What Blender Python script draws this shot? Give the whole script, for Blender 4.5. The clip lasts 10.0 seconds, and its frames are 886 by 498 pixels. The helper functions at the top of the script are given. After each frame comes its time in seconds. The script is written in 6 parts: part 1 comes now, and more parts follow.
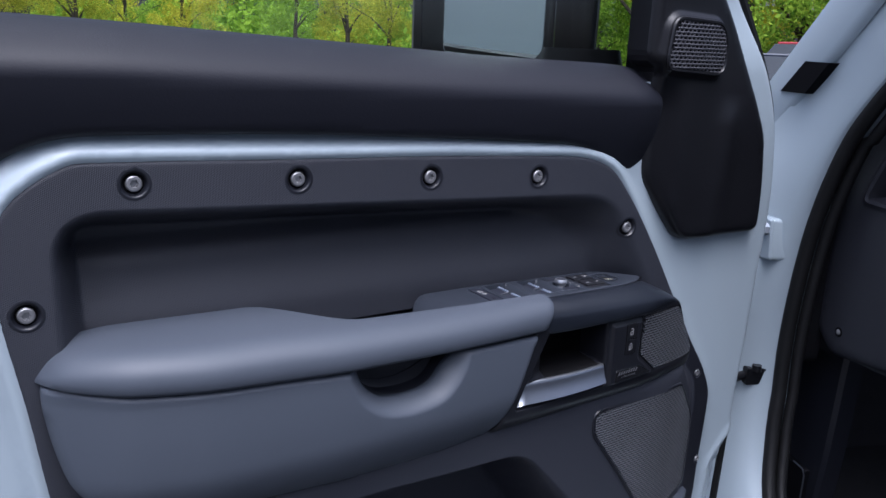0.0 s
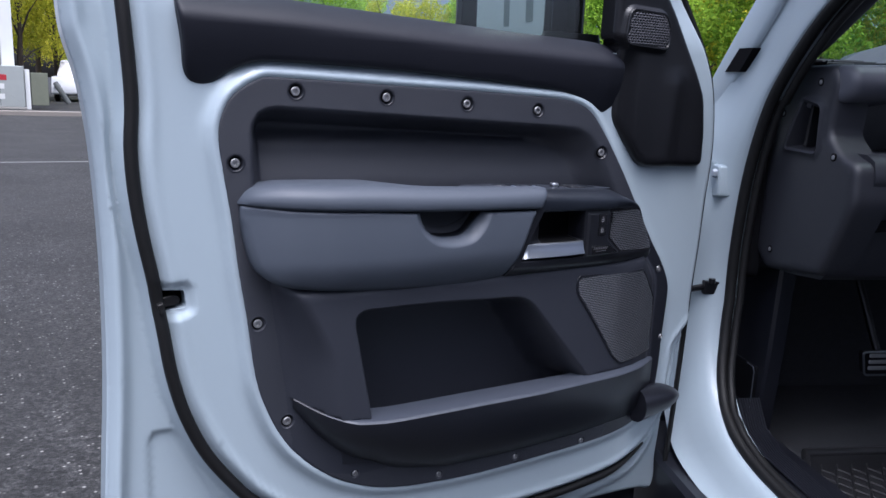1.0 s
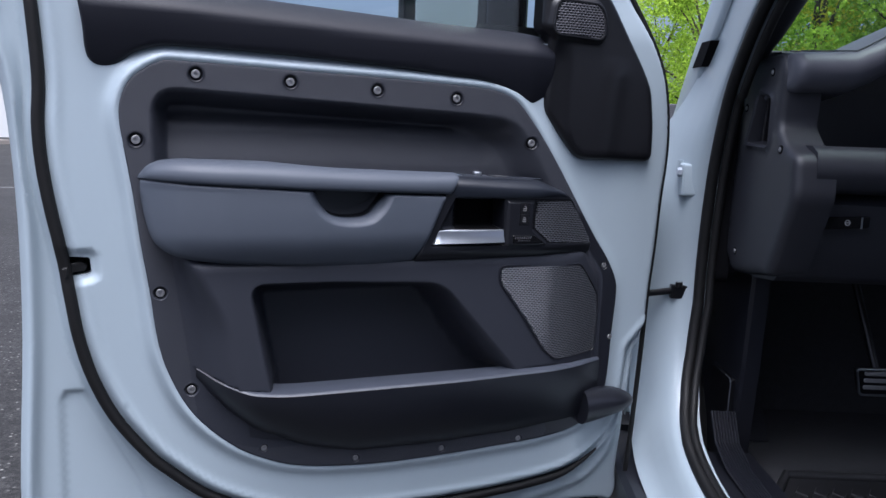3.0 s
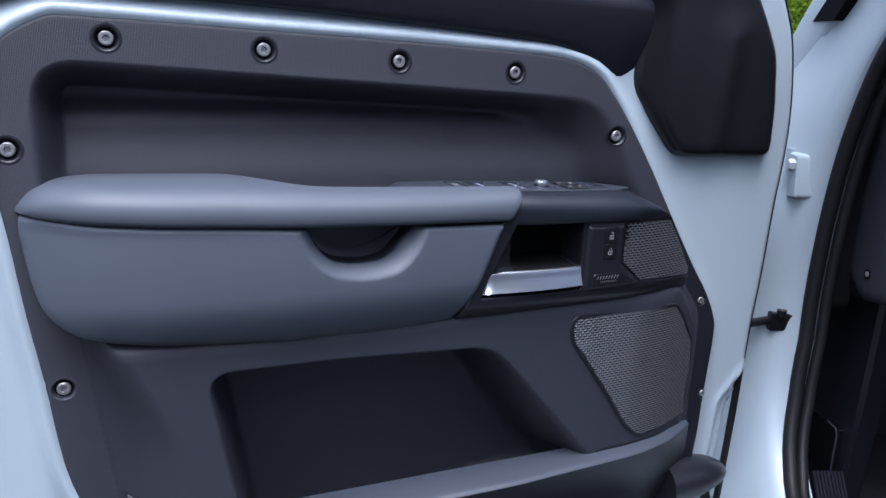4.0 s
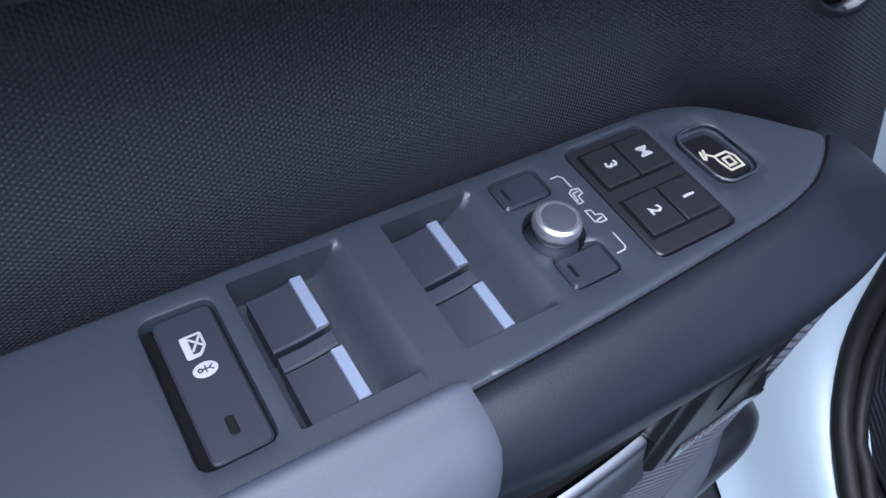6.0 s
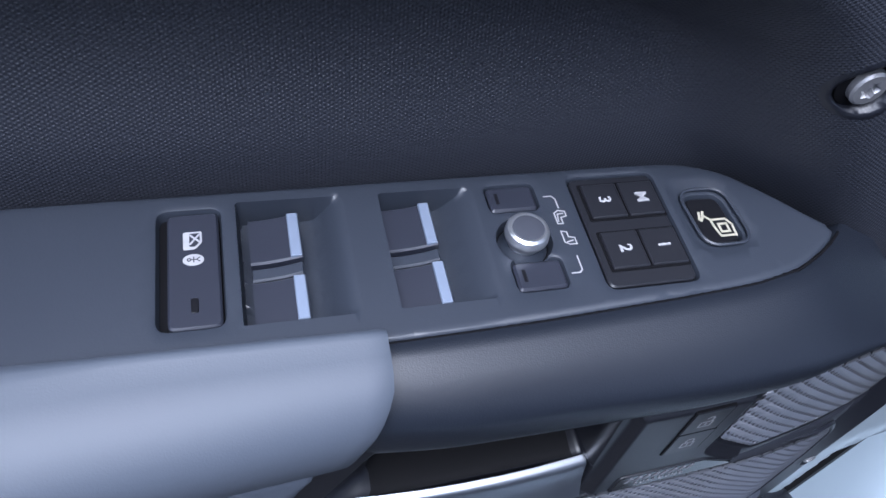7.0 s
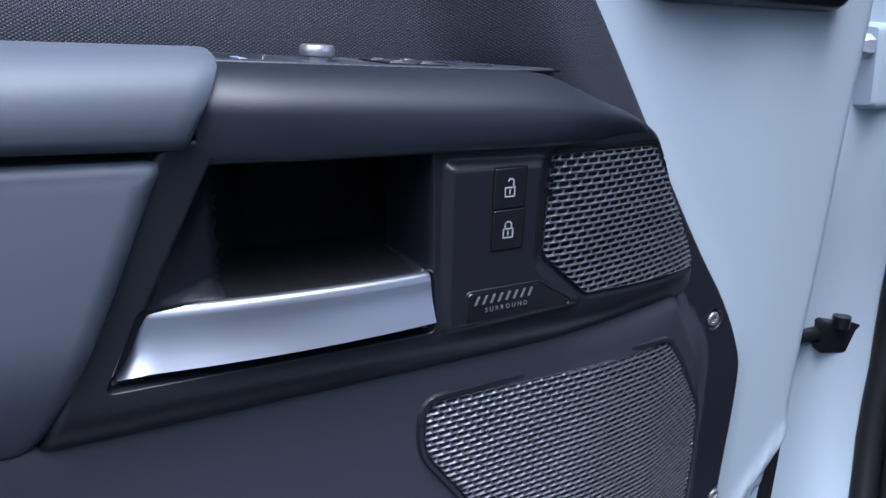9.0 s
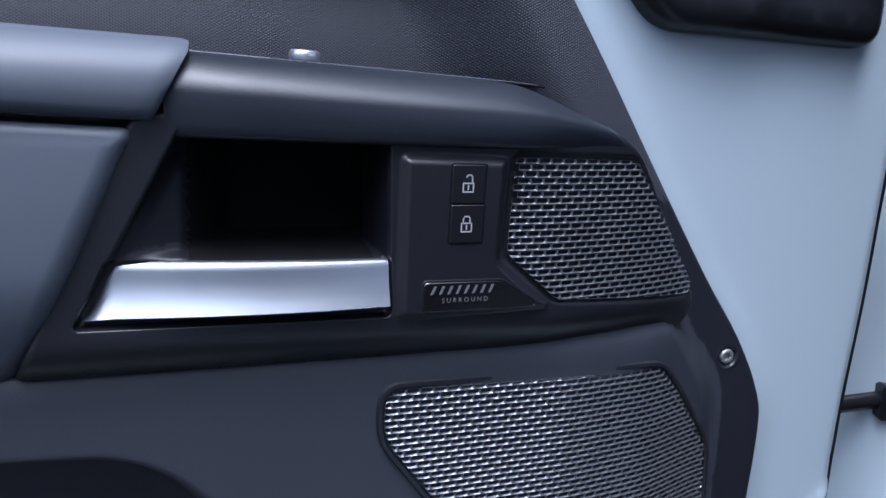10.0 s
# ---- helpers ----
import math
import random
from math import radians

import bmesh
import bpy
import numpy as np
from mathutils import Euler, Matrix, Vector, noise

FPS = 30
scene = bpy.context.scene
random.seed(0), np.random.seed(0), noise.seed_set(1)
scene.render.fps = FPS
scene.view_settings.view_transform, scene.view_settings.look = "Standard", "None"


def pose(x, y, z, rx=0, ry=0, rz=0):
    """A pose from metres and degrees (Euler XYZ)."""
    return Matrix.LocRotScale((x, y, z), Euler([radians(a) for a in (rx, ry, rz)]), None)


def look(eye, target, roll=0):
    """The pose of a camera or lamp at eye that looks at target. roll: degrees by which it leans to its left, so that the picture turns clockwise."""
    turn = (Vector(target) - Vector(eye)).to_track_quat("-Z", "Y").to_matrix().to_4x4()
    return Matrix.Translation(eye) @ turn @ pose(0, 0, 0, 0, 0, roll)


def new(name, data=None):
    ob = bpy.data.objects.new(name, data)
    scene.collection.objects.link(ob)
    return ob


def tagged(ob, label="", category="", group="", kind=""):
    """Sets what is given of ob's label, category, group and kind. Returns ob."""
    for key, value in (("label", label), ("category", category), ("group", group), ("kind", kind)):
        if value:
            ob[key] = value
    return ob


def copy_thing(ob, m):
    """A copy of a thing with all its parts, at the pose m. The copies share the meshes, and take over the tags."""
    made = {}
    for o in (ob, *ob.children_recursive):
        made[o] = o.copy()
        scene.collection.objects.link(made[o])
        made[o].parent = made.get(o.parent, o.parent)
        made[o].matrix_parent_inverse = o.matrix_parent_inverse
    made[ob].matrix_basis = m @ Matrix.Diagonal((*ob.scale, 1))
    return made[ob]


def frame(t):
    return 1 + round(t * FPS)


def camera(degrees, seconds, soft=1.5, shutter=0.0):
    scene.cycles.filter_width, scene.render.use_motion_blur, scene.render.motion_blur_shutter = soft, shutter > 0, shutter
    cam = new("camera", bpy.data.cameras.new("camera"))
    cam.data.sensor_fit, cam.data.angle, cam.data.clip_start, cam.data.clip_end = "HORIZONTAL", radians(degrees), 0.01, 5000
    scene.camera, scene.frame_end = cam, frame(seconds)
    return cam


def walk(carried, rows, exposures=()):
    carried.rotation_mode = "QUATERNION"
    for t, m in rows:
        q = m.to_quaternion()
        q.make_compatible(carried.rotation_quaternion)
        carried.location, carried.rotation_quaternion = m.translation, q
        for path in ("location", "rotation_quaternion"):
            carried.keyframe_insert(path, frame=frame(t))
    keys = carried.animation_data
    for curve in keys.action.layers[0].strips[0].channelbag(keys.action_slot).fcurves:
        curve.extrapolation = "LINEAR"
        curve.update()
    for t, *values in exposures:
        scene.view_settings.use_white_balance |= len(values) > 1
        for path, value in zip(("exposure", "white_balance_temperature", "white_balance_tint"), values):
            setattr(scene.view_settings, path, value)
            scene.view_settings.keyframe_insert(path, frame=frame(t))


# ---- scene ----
cam = camera(59.4, 10.0)
PATH = [
    (0, (-0.01, -0.617, 1.351), (1.043, 1.007, 0.845), 2.3),
    (0.5, (-0.118, -0.781, 1.291), (0.867, 0.904, 0.851), 1.4),
    (1, (-0.241, -1.004, 1.249), (0.742, 0.69, 0.849), 2.3),
    (1.5, (-0.218, -1.149, 1.195), (0.723, 0.582, 0.852), 2.5),
    (2, (-0.121, -1.222, 1.185), (0.719, 0.567, 0.882), 2.5),
    (3.5, (0.071, -1.048, 1.191), (0.76, 0.795, 0.834), 2.2),
    (4, (0.095, -0.738, 1.239), (0.896, 1.028, 0.754), 2.6),
    (4.5, (0.233, -0.485, 1.251), (1.149, 1.17, 0.6), 2.8),
    (5, (0.341, -0.234, 1.252), (1.34, 1.196, 0.273), 2.2),
    (5.5, (0.407, -0.087, 1.242), (1.332, 0.998, -0.161), 6.2),
    (6, (0.426, -0.099, 1.267), (1.234, 0.889, -0.273), 9.8),
    (7.5, (0.493, -0.16, 1.294), (0.783, 1.066, -0.259), 10.9),
    (8, (0.522, -0.177, 1.283), (0.724, 1.195, -0.158), 7.6),
    (8.5, (0.505, -0.241, 1.199), (1.14, 1.395, 0.238), 3.0),
    (9, (0.436, -0.319, 1.12), (1.342, 1.372, 0.553), 1.5),
    (9.5, (0.454, -0.355, 1.093), (1.273, 1.424, 0.685), 2.4),
    (10, (0.494, -0.373, 1.089), (1.106, 1.494, 0.714), 2.6),
]
EXPOSURES = [(0.0, 0.26, 5350, 12), (0.5, 0.42, 5300, 12), (1.0, 0.36, 5400, 11), (2.0, 0.34, 5450, 10), (3.5, 0.42, 5400, 10), (4.0, 0.7, 5300, 10), (4.5, 0.93, 5150, 10), (5.0, 0.66, 5100, 10), (5.5, 0.66, 5100, 10), (6.0, 0.58, 5050, 10), (7.5, 0.7, 5050, 9), (8.0, 0.78, 5050, 9), (8.5, 0.93, 5040, 9), (9.0, 0.93, 5090, 9), (10.0, 0.8, 5090, 9)]
walk(cam, [(t, look(eye, target, roll)) for t, eye, target, roll in PATH], EXPOSURES)

# ---- world and light ----
world = bpy.data.worlds.new("world")
scene.world = world
world.use_nodes = True
_nt = world.node_tree
_sky = _nt.nodes.new("ShaderNodeTexSky")
_sky.sky_type = "NISHITA"
_sky.sun_disc = False
_sky.sun_elevation = radians(72)
_sky.sun_rotation = radians(205)
_sky.dust_density = 8.0
_sky.ozone_density = 0.2
_sky.air_density = 0.3
_nt.links.new(_sky.outputs[0], _nt.nodes["Background"].inputs[0])
_nt.nodes["Background"].inputs[1].default_value = 0.31

_sun = bpy.data.lights.new("sun", "SUN")
_sun.energy, _sun.angle, _sun.color = 1.1, radians(75), (0.97, 0.985, 1.0)
_sun_ob = new("sun", _sun)
_sun_ob.matrix_world = look((-2.3, -3.0, 13), (0.4, 0, 1))


# ---- materials ----
def mat(name, color, rough=0.5, metal=0.0, vary=0.15, vscale=6.0, bump=0.0, bscale=400.0, coat=0.0, spec=0.5, fine=0.0, sheen=0.0):
    m = bpy.data.materials.new(name)
    m.use_nodes = True
    nt = m.node_tree
    b = nt.nodes["Principled BSDF"]
    b.inputs["Roughness"].default_value = rough
    b.inputs["Metallic"].default_value = metal
    b.inputs["Coat Weight"].default_value = coat
    b.inputs["Coat Roughness"].default_value = 0.06
    b.inputs["Specular IOR Level"].default_value = spec
    b.inputs["Sheen Weight"].default_value = sheen
    tc = nt.nodes.new("ShaderNodeTexCoord")
    n1 = nt.nodes.new("ShaderNodeTexNoise")
    n1.inputs["Scale"].default_value = vscale
    n1.inputs["Detail"].default_value = 5.0
    nt.links.new(tc.outputs["Object"], n1.inputs["Vector"])
    n2 = nt.nodes.new("ShaderNodeTexNoise")
    n2.inputs["Scale"].default_value = bscale
    n2.inputs["Detail"].default_value = 2.0
    nt.links.new(tc.outputs["Object"], n2.inputs["Vector"])
    mix = nt.nodes.new("ShaderNodeMix")
    mix.data_type = "RGBA"
    mix.inputs["A"].default_value = (*[c * (1 - vary) for c in color], 1)
    mix.inputs["B"].default_value = (*[min(1, c * (1 + vary)) for c in color], 1)
    add = nt.nodes.new("ShaderNodeMath")
    add.operation = "MULTIPLY_ADD"
    add.inputs[1].default_value = fine
    nt.links.new(n2.outputs["Fac"], add.inputs[0])
    sub = nt.nodes.new("ShaderNodeMath")
    sub.operation = "SUBTRACT"
    nt.links.new(n1.outputs["Fac"], sub.inputs[0])
    sub.inputs[1].default_value = fine * 0.5
    nt.links.new(sub.outputs[0], add.inputs[2])
    nt.links.new(add.outputs[0], mix.inputs["Factor"])
    nt.links.new(mix.outputs["Result"], b.inputs["Base Color"])
    rr = nt.nodes.new("ShaderNodeMapRange")
    rr.inputs["To Min"].default_value = max(0.02, rough * 0.86)
    rr.inputs["To Max"].default_value = min(1, rough * 1.14)
    nt.links.new(n1.outputs["Fac"], rr.inputs["Value"])
    nt.links.new(rr.outputs["Result"], b.inputs["Roughness"])
    if bump:
        bp = nt.nodes.new("ShaderNodeBump")
        bp.inputs["Strength"].default_value = 1.0
        bp.inputs["Distance"].default_value = bump
        nt.links.new(n2.outputs["Fac"], bp.inputs["Height"])
        nt.links.new(bp.outputs[0], b.inputs["Normal"])
    return m


def weave(name, color, rough, pitch, depth, spec):
    """Dark moulded plastic with fine round pips on a six-sided lattice."""
    m = mat(name, color, rough, vary=0.12, vscale=5, spec=spec)
    nt = m.node_tree
    b = nt.nodes["Principled BSDF"]
    tc = nt.nodes.new("ShaderNodeTexCoord")
    k = 2 * math.pi / (0.866 * pitch)
    total = None
    for kx, kz in ((k, 0.0), (0.5 * k, 0.866 * k), (-0.5 * k, 0.866 * k)):
        dot = nt.nodes.new("ShaderNodeVectorMath")
        dot.operation = "DOT_PRODUCT"
        dot.inputs[1].default_value = (kx, 0, kz)
        nt.links.new(tc.outputs["Object"], dot.inputs[0])
        c = nt.nodes.new("ShaderNodeMath")
        c.operation = "COSINE"
        nt.links.new(dot.outputs["Value"], c.inputs[0])
        if total is None:
            total = c
        else:
            add = nt.nodes.new("ShaderNodeMath")
            add.operation = "ADD"
            nt.links.new(total.outputs[0], add.inputs[0])
            nt.links.new(c.outputs[0], add.inputs[1])
            total = add
    pip = nt.nodes.new("ShaderNodeMapRange")
    pip.interpolation_type = "SMOOTHSTEP"
    pip.inputs["From Min"].default_value, pip.inputs["From Max"].default_value = -1.2, 2.4
    nt.links.new(total.outputs[0], pip.inputs["Value"])
    bp = nt.nodes.new("ShaderNodeBump")
    bp.inputs["Distance"].default_value = depth
    nt.links.new(pip.outputs["Result"], bp.inputs["Height"])
    nt.links.new(bp.outputs[0], b.inputs["Normal"])
    return m


def glassy(name, tint=(1, 1, 1), alpha=0.9, rough=0.0):
    m = bpy.data.materials.new(name)
    m.use_nodes = True
    nt = m.node_tree
    nt.nodes.remove(nt.nodes["Principled BSDF"])
    out = nt.nodes["Material Output"]
    tr, gl, fr, mx = (nt.nodes.new(k) for k in ("ShaderNodeBsdfTransparent", "ShaderNodeBsdfGlossy", "ShaderNodeLayerWeight", "ShaderNodeMixShader"))
    tr.inputs[0].default_value = (*[alpha * t for t in tint], 1)
    gl.inputs["Roughness"].default_value = rough
    fr.inputs[0].default_value = 0.5
    pw, sc = nt.nodes.new("ShaderNodeMath"), nt.nodes.new("ShaderNodeMath")
    pw.operation, sc.operation = "POWER", "MULTIPLY_ADD"
    pw.inputs[1].default_value, sc.inputs[1].default_value, sc.inputs[2].default_value = 5.0, 0.7, 0.035
    nt.links.new(fr.outputs["Facing"], pw.inputs[0])
    nt.links.new(pw.outputs[0], sc.inputs[0])
    nt.links.new(sc.outputs[0], mx.inputs[0])
    nt.links.new(tr.outputs[0], mx.inputs[1])
    nt.links.new(gl.outputs[0], mx.inputs[2])
    nt.links.new(mx.outputs[0], out.inputs[0])
    return m


def leaf_mat(name, dark, light):
    m = bpy.data.materials.new(name)
    m.use_nodes = True
    nt = m.node_tree
    nt.nodes.remove(nt.nodes["Principled BSDF"])
    geo = nt.nodes.new("ShaderNodeNewGeometry")
    oi = nt.nodes.new("ShaderNodeObjectInfo")
    av = nt.nodes.new("ShaderNodeMath")
    av.operation = "MULTIPLY_ADD"
    av.inputs[1].default_value = 0.6
    nt.links.new(geo.outputs["Random Per Island"], av.inputs[0])
    sc = nt.nodes.new("ShaderNodeMath")
    sc.operation = "MULTIPLY"
    sc.inputs[1].default_value = 0.4
    nt.links.new(oi.outputs["Random"], sc.inputs[0])
    nt.links.new(sc.outputs[0], av.inputs[2])
    mix = nt.nodes.new("ShaderNodeMix")
    mix.data_type = "RGBA"
    mix.inputs["A"].default_value = (*dark, 1)
    mix.inputs["B"].default_value = (*light, 1)
    nt.links.new(av.outputs[0], mix.inputs["Factor"])
    df, tl, ms = (nt.nodes.new(k) for k in ("ShaderNodeBsdfDiffuse", "ShaderNodeBsdfTranslucent", "ShaderNodeMixShader"))
    ms.inputs[0].default_value = 0.5
    for n in (df, tl):
        nt.links.new(mix.outputs["Result"], n.inputs[0])
    nt.links.new(df.outputs[0], ms.inputs[1])
    nt.links.new(tl.outputs[0], ms.inputs[2])
    nt.links.new(ms.outputs[0], nt.nodes["Material Output"].inputs[0])
    return m


PAINT = mat("white_paint", (0.335, 0.395, 0.438), 0.42, vary=0.04, vscale=3, coat=0.25)
RUBBER = mat("black_rubber", (0.0065, 0.0065, 0.007), 0.55, vary=0.25, vscale=30, bump=0.0002, bscale=300, spec=0.3)
WEAVE = weave("dimpled_plastic", (0.025, 0.0272, 0.0365), 0.5, 0.00142, 0.00018, 0.55)
SOFT = mat("soft_grey_vinyl", (0.0525, 0.062, 0.081), 0.56, vary=0.08, vscale=5, bump=0.00003, bscale=1600)
TRIM = mat("dark_moulded_trim", (0.0105, 0.0114, 0.0162), 0.35, vary=0.15, vscale=6, bump=0.00012, bscale=700, spec=0.5)
BELT = mat("belt_line_vinyl", (0.0088, 0.0096, 0.0152), 0.56, vary=0.12, vscale=5, bump=0.00015, bscale=600, spec=0.28)
PANELM = mat("grained_panel_vinyl", (0.025, 0.0272, 0.0365), 0.5, vary=0.1, vscale=6, bump=0.00012, bscale=700, spec=0.4)
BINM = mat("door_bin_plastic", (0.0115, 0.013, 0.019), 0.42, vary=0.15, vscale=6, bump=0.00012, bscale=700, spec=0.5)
# paler than the bin: light on the rim's top, put into the colour
RIMM = mat("bin_rim_lit", (0.042, 0.048, 0.064), 0.45, vary=0.08, vscale=6, bump=0.00005, bscale=900)
SATIN = mat("satin_black_plastic", (0.0062, 0.0063, 0.008), 0.32, vary=0.12, vscale=8, bump=0.00004, bscale=900, spec=0.4)
# near-black for the handle recess, its shade put into the colour
CAVITY = mat("recess_shade_black", (0.0035, 0.0035, 0.0042), 0.75, vary=0.12, vscale=8, spec=0.12)
CONSOLE = mat("console_plastic", (0.0245, 0.029, 0.0395), 0.4, vary=0.06, vscale=9, bump=0.00004, bscale=1500, spec=0.5)
GRIP = mat("grained_grip", (0.0092, 0.0115, 0.0175), 0.4, vary=0.12, vscale=9, bump=0.00008, bscale=1900, spec=0.42)
BEZM = mat("surround_plastic", (0.008, 0.0085, 0.0115), 0.36, vary=0.1, vscale=9, bump=0.00005, bscale=1200, spec=0.42)
ICONG = mat("icon_print_grey", (0.3, 0.3, 0.31), 0.5, vary=0.05)
BADGEM = mat("badge_print", (0.13, 0.13, 0.145), 0.4, metal=0.3, vary=0.1)
SWITCH = mat("switch_plastic", (0.019, 0.021, 0.031), 0.36, vary=0.08, vscale=20, spec=0.7)
GLOSSB = mat("gloss_black", (0.006, 0.006, 0.007), 0.12, vary=0.2, vscale=8)
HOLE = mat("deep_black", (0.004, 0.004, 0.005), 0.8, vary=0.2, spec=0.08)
CHROME = mat("satin_chrome", (0.35, 0.372, 0.41), 0.38, metal=1.0, vary=0.06, vscale=18)
BOLTM = mat("bolt_steel", (0.3, 0.3, 0.31), 0.45, metal=0.75, vary=0.2, vscale=120, bump=0.0002, bscale=500)
STRIPM = mat("switch_strip", (0.17, 0.2, 0.265), 0.5, metal=0.2, vary=0.06, vscale=40)
KNOBM = mat("knob_grey_metal", (0.6, 0.62, 0.66), 0.3, metal=0.9, vary=0.05, vscale=40)
ICON = mat("icon_print", (0.3, 0.3, 0.31), 0.5, vary=0.05)
ICONY = mat("icon_print_warm", (0.36, 0.34, 0.26), 0.5, vary=0.05)
GRILLE = mat("grille_metal", (0.205, 0.212, 0.235), 0.34, metal=0.85, vary=0.12, vscale=30)
TWEETM = mat("tweeter_metal", (0.07, 0.07, 0.08), 0.4, metal=0.3, vary=0.1)
MIRROR = mat("mirror_silver", (0.9, 0.9, 0.9), 0.01, metal=1.0, vary=0.0)
GLASS = glassy("window_glass", (0.95, 1.0, 0.97), 0.96)
DARKG = mat("dark_window", (0.02, 0.025, 0.03), 0.08, vary=0.2, vscale=2)
CARPET = mat("dark_carpet", (0.05, 0.05, 0.055), 0.9, vary=0.35, vscale=60, bump=0.001, bscale=500)


# ---- shape helpers ----
def link(name, verts, faces, material, parent=None, label="", sharp=38, smooth=True):
    me = bpy.data.meshes.new(name)
    me.from_pydata([tuple(map(float, v)) for v in verts], [], [tuple(map(int, f)) for f in faces])
    me.validate()
    me.materials.append(material)
    if smooth:
        me.polygons.foreach_set("use_smooth", [True] * len(me.polygons))
        me.set_sharp_from_angle(angle=radians(sharp))
    ob = new(name, me)
    under(ob, parent)
    if label:
        ob["label"] = label
    return ob


def under(ob, parent):
    """Hangs a part on its thing; what sits on a part of the door becomes a part of the door too."""
    if parent is not None:
        ob.parent = parent.parent if parent.parent is not None and parent.parent.name == "door" else parent


def part(name, bm, material, parent, label=""):
    me = bpy.data.meshes.new(name)
    bm.to_mesh(me)
    bm.free()
    me.materials.append(material)
    me.polygons.foreach_set("use_smooth", [True] * len(me.polygons))
    me.set_sharp_from_angle(angle=radians(38))
    ob = new(name, me)
    under(ob, parent)
    if label:
        ob["label"] = label
    return ob


def thing(name, label, category, at=(0, 0, 0), rz=0.0, kind="", group=""):
    e = new(name)
    e.matrix_world = pose(*at, 0, 0, rz)
    e.empty_display_size = 0.1
    return tagged(e, label, category, group, kind)


def spline(pts, n=6, closed=True):
    """Catmull-Rom through the points."""
    p = np.array(pts, float)
    m = len(p)
    out = []
    for i in range(m if closed else m - 1):
        if closed:
            a, b, c, d = p[(i - 1) % m], p[i], p[(i + 1) % m], p[(i + 2) % m]
        else:
            a, b, c, d = p[max(i - 1, 0)], p[i], p[i + 1], p[min(i + 2, m - 1)]
        for k in range(n):
            t = k / n
            out.append(0.5 * (2 * b + (c - a) * t + (2 * a - 5 * b + 4 * c - d) * t * t + (3 * b - a - 3 * c + d) * t ** 3))
    if not closed:
        out.append(p[-1])
    return np.array(out)


def rounded(pts, r, n=5):
    """A polygon with its corners rounded."""
    p = np.array(pts, float)
    out = []
    for i in range(len(p)):
        a, b, c = p[i - 1], p[i], p[(i + 1) % len(p)]
        u, v = a - b, c - b
        lu, lv = np.linalg.norm(u), np.linalg.norm(v)
        k = min(r, lu * 0.45, lv * 0.45)
        s, e = b + u / lu * k, b + v / lv * k
        for j in range(n + 1):
            t = j / n
            out.append((1 - t) ** 2 * s + 2 * t * (1 - t) * b + t * t * e)
    return np.array(out)


def box2(x0, x1, z0, z1):
    return [(x0, z0), (x1, z0), (x1, z1), (x0, z1)]


def sdf(poly, P):
    """Distance to a closed polygon, negative inside."""
    a = np.asarray(poly, float)
    b = np.roll(a, -1, 0)
    P = np.asarray(P, float)
    best = np.full(len(P), 1e9)
    inside = np.zeros(len(P), bool)
    for s, e in zip(a, b):
        d = e - s
        L = d @ d
        if L < 1e-16:
            continue
        t = np.clip(((P - s) @ d) / L, 0, 1)
        q = P - (s + t[:, None] * d)
        best = np.minimum(best, (q ** 2).sum(1))
        c = (s[1] > P[:, 1]) != (e[1] > P[:, 1])
        with np.errstate(divide="ignore", invalid="ignore"):
            xx = s[0] + (P[:, 1] - s[1]) * d[0] / (d[1] if d[1] else 1e-12)
        inside ^= c & (P[:, 0] < xx)
    return np.where(inside, -1, 1) * np.sqrt(best)


def lined(pts, P):
    """Distance to an open polyline."""
    a = np.asarray(pts, float)
    best = np.full(len(P), 1e9)
    for s, e in zip(a[:-1], a[1:]):
        d = e - s
        t = np.clip(((P - s) @ d) / (d @ d), 0, 1)
        best = np.minimum(best, ((P - (s + t[:, None] * d)) ** 2).sum(1))
    return np.sqrt(best)


def ss(e0, e1, x):
    t = np.clip((x - e0) / (e1 - e0), 0, 1)
    return t * t * (3 - 2 * t)


def flow(x, xs, ys, w=0.014):
    """A table read off along x, with its corners smoothed away."""
    x = np.asarray(x, float)
    return sum(k * np.interp(x + d * w, xs, ys) for d, k in ((-1, 0.1), (-0.6, 0.15), (-0.3, 0.17), (0, 0.16), (0.3, 0.17), (0.6, 0.15), (1, 0.1)))


def roll(d, r):
    """Depth lost at distance d inside an edge rounded by radius r."""
    k = np.clip(1 - d / r, 0, 1)
    return r * (1 - np.sqrt(np.clip(1 - k * k, 0, 1)))


def offset(poly, d):
    """The closed polygon moved outward by d."""
    p = np.asarray(poly, float)
    t = np.roll(p, -1, 0) - np.roll(p, 1, 0)
    n = np.stack([t[:, 1], -t[:, 0]], 1)
    n /= np.maximum(np.linalg.norm(n, axis=1, keepdims=True), 1e-9)
    area = np.sum(p[:, 0] * np.roll(p[:, 1], -1) - np.roll(p[:, 0], -1) * p[:, 1])
    return p + n * d * (1 if area > 0 else -1)


def dense(poly, step, closed=True):
    p = np.asarray(poly, float)
    q = np.vstack([p, p[:1]]) if closed else p
    s = np.r_[0, np.cumsum(np.linalg.norm(np.diff(q, axis=0), axis=1))]
    k = max(3, int(s[-1] / step))
    t = np.linspace(0, s[-1], k, endpoint=not closed)
    return np.stack([np.interp(t, s, q[:, i]) for i in range(q.shape[1])], 1)


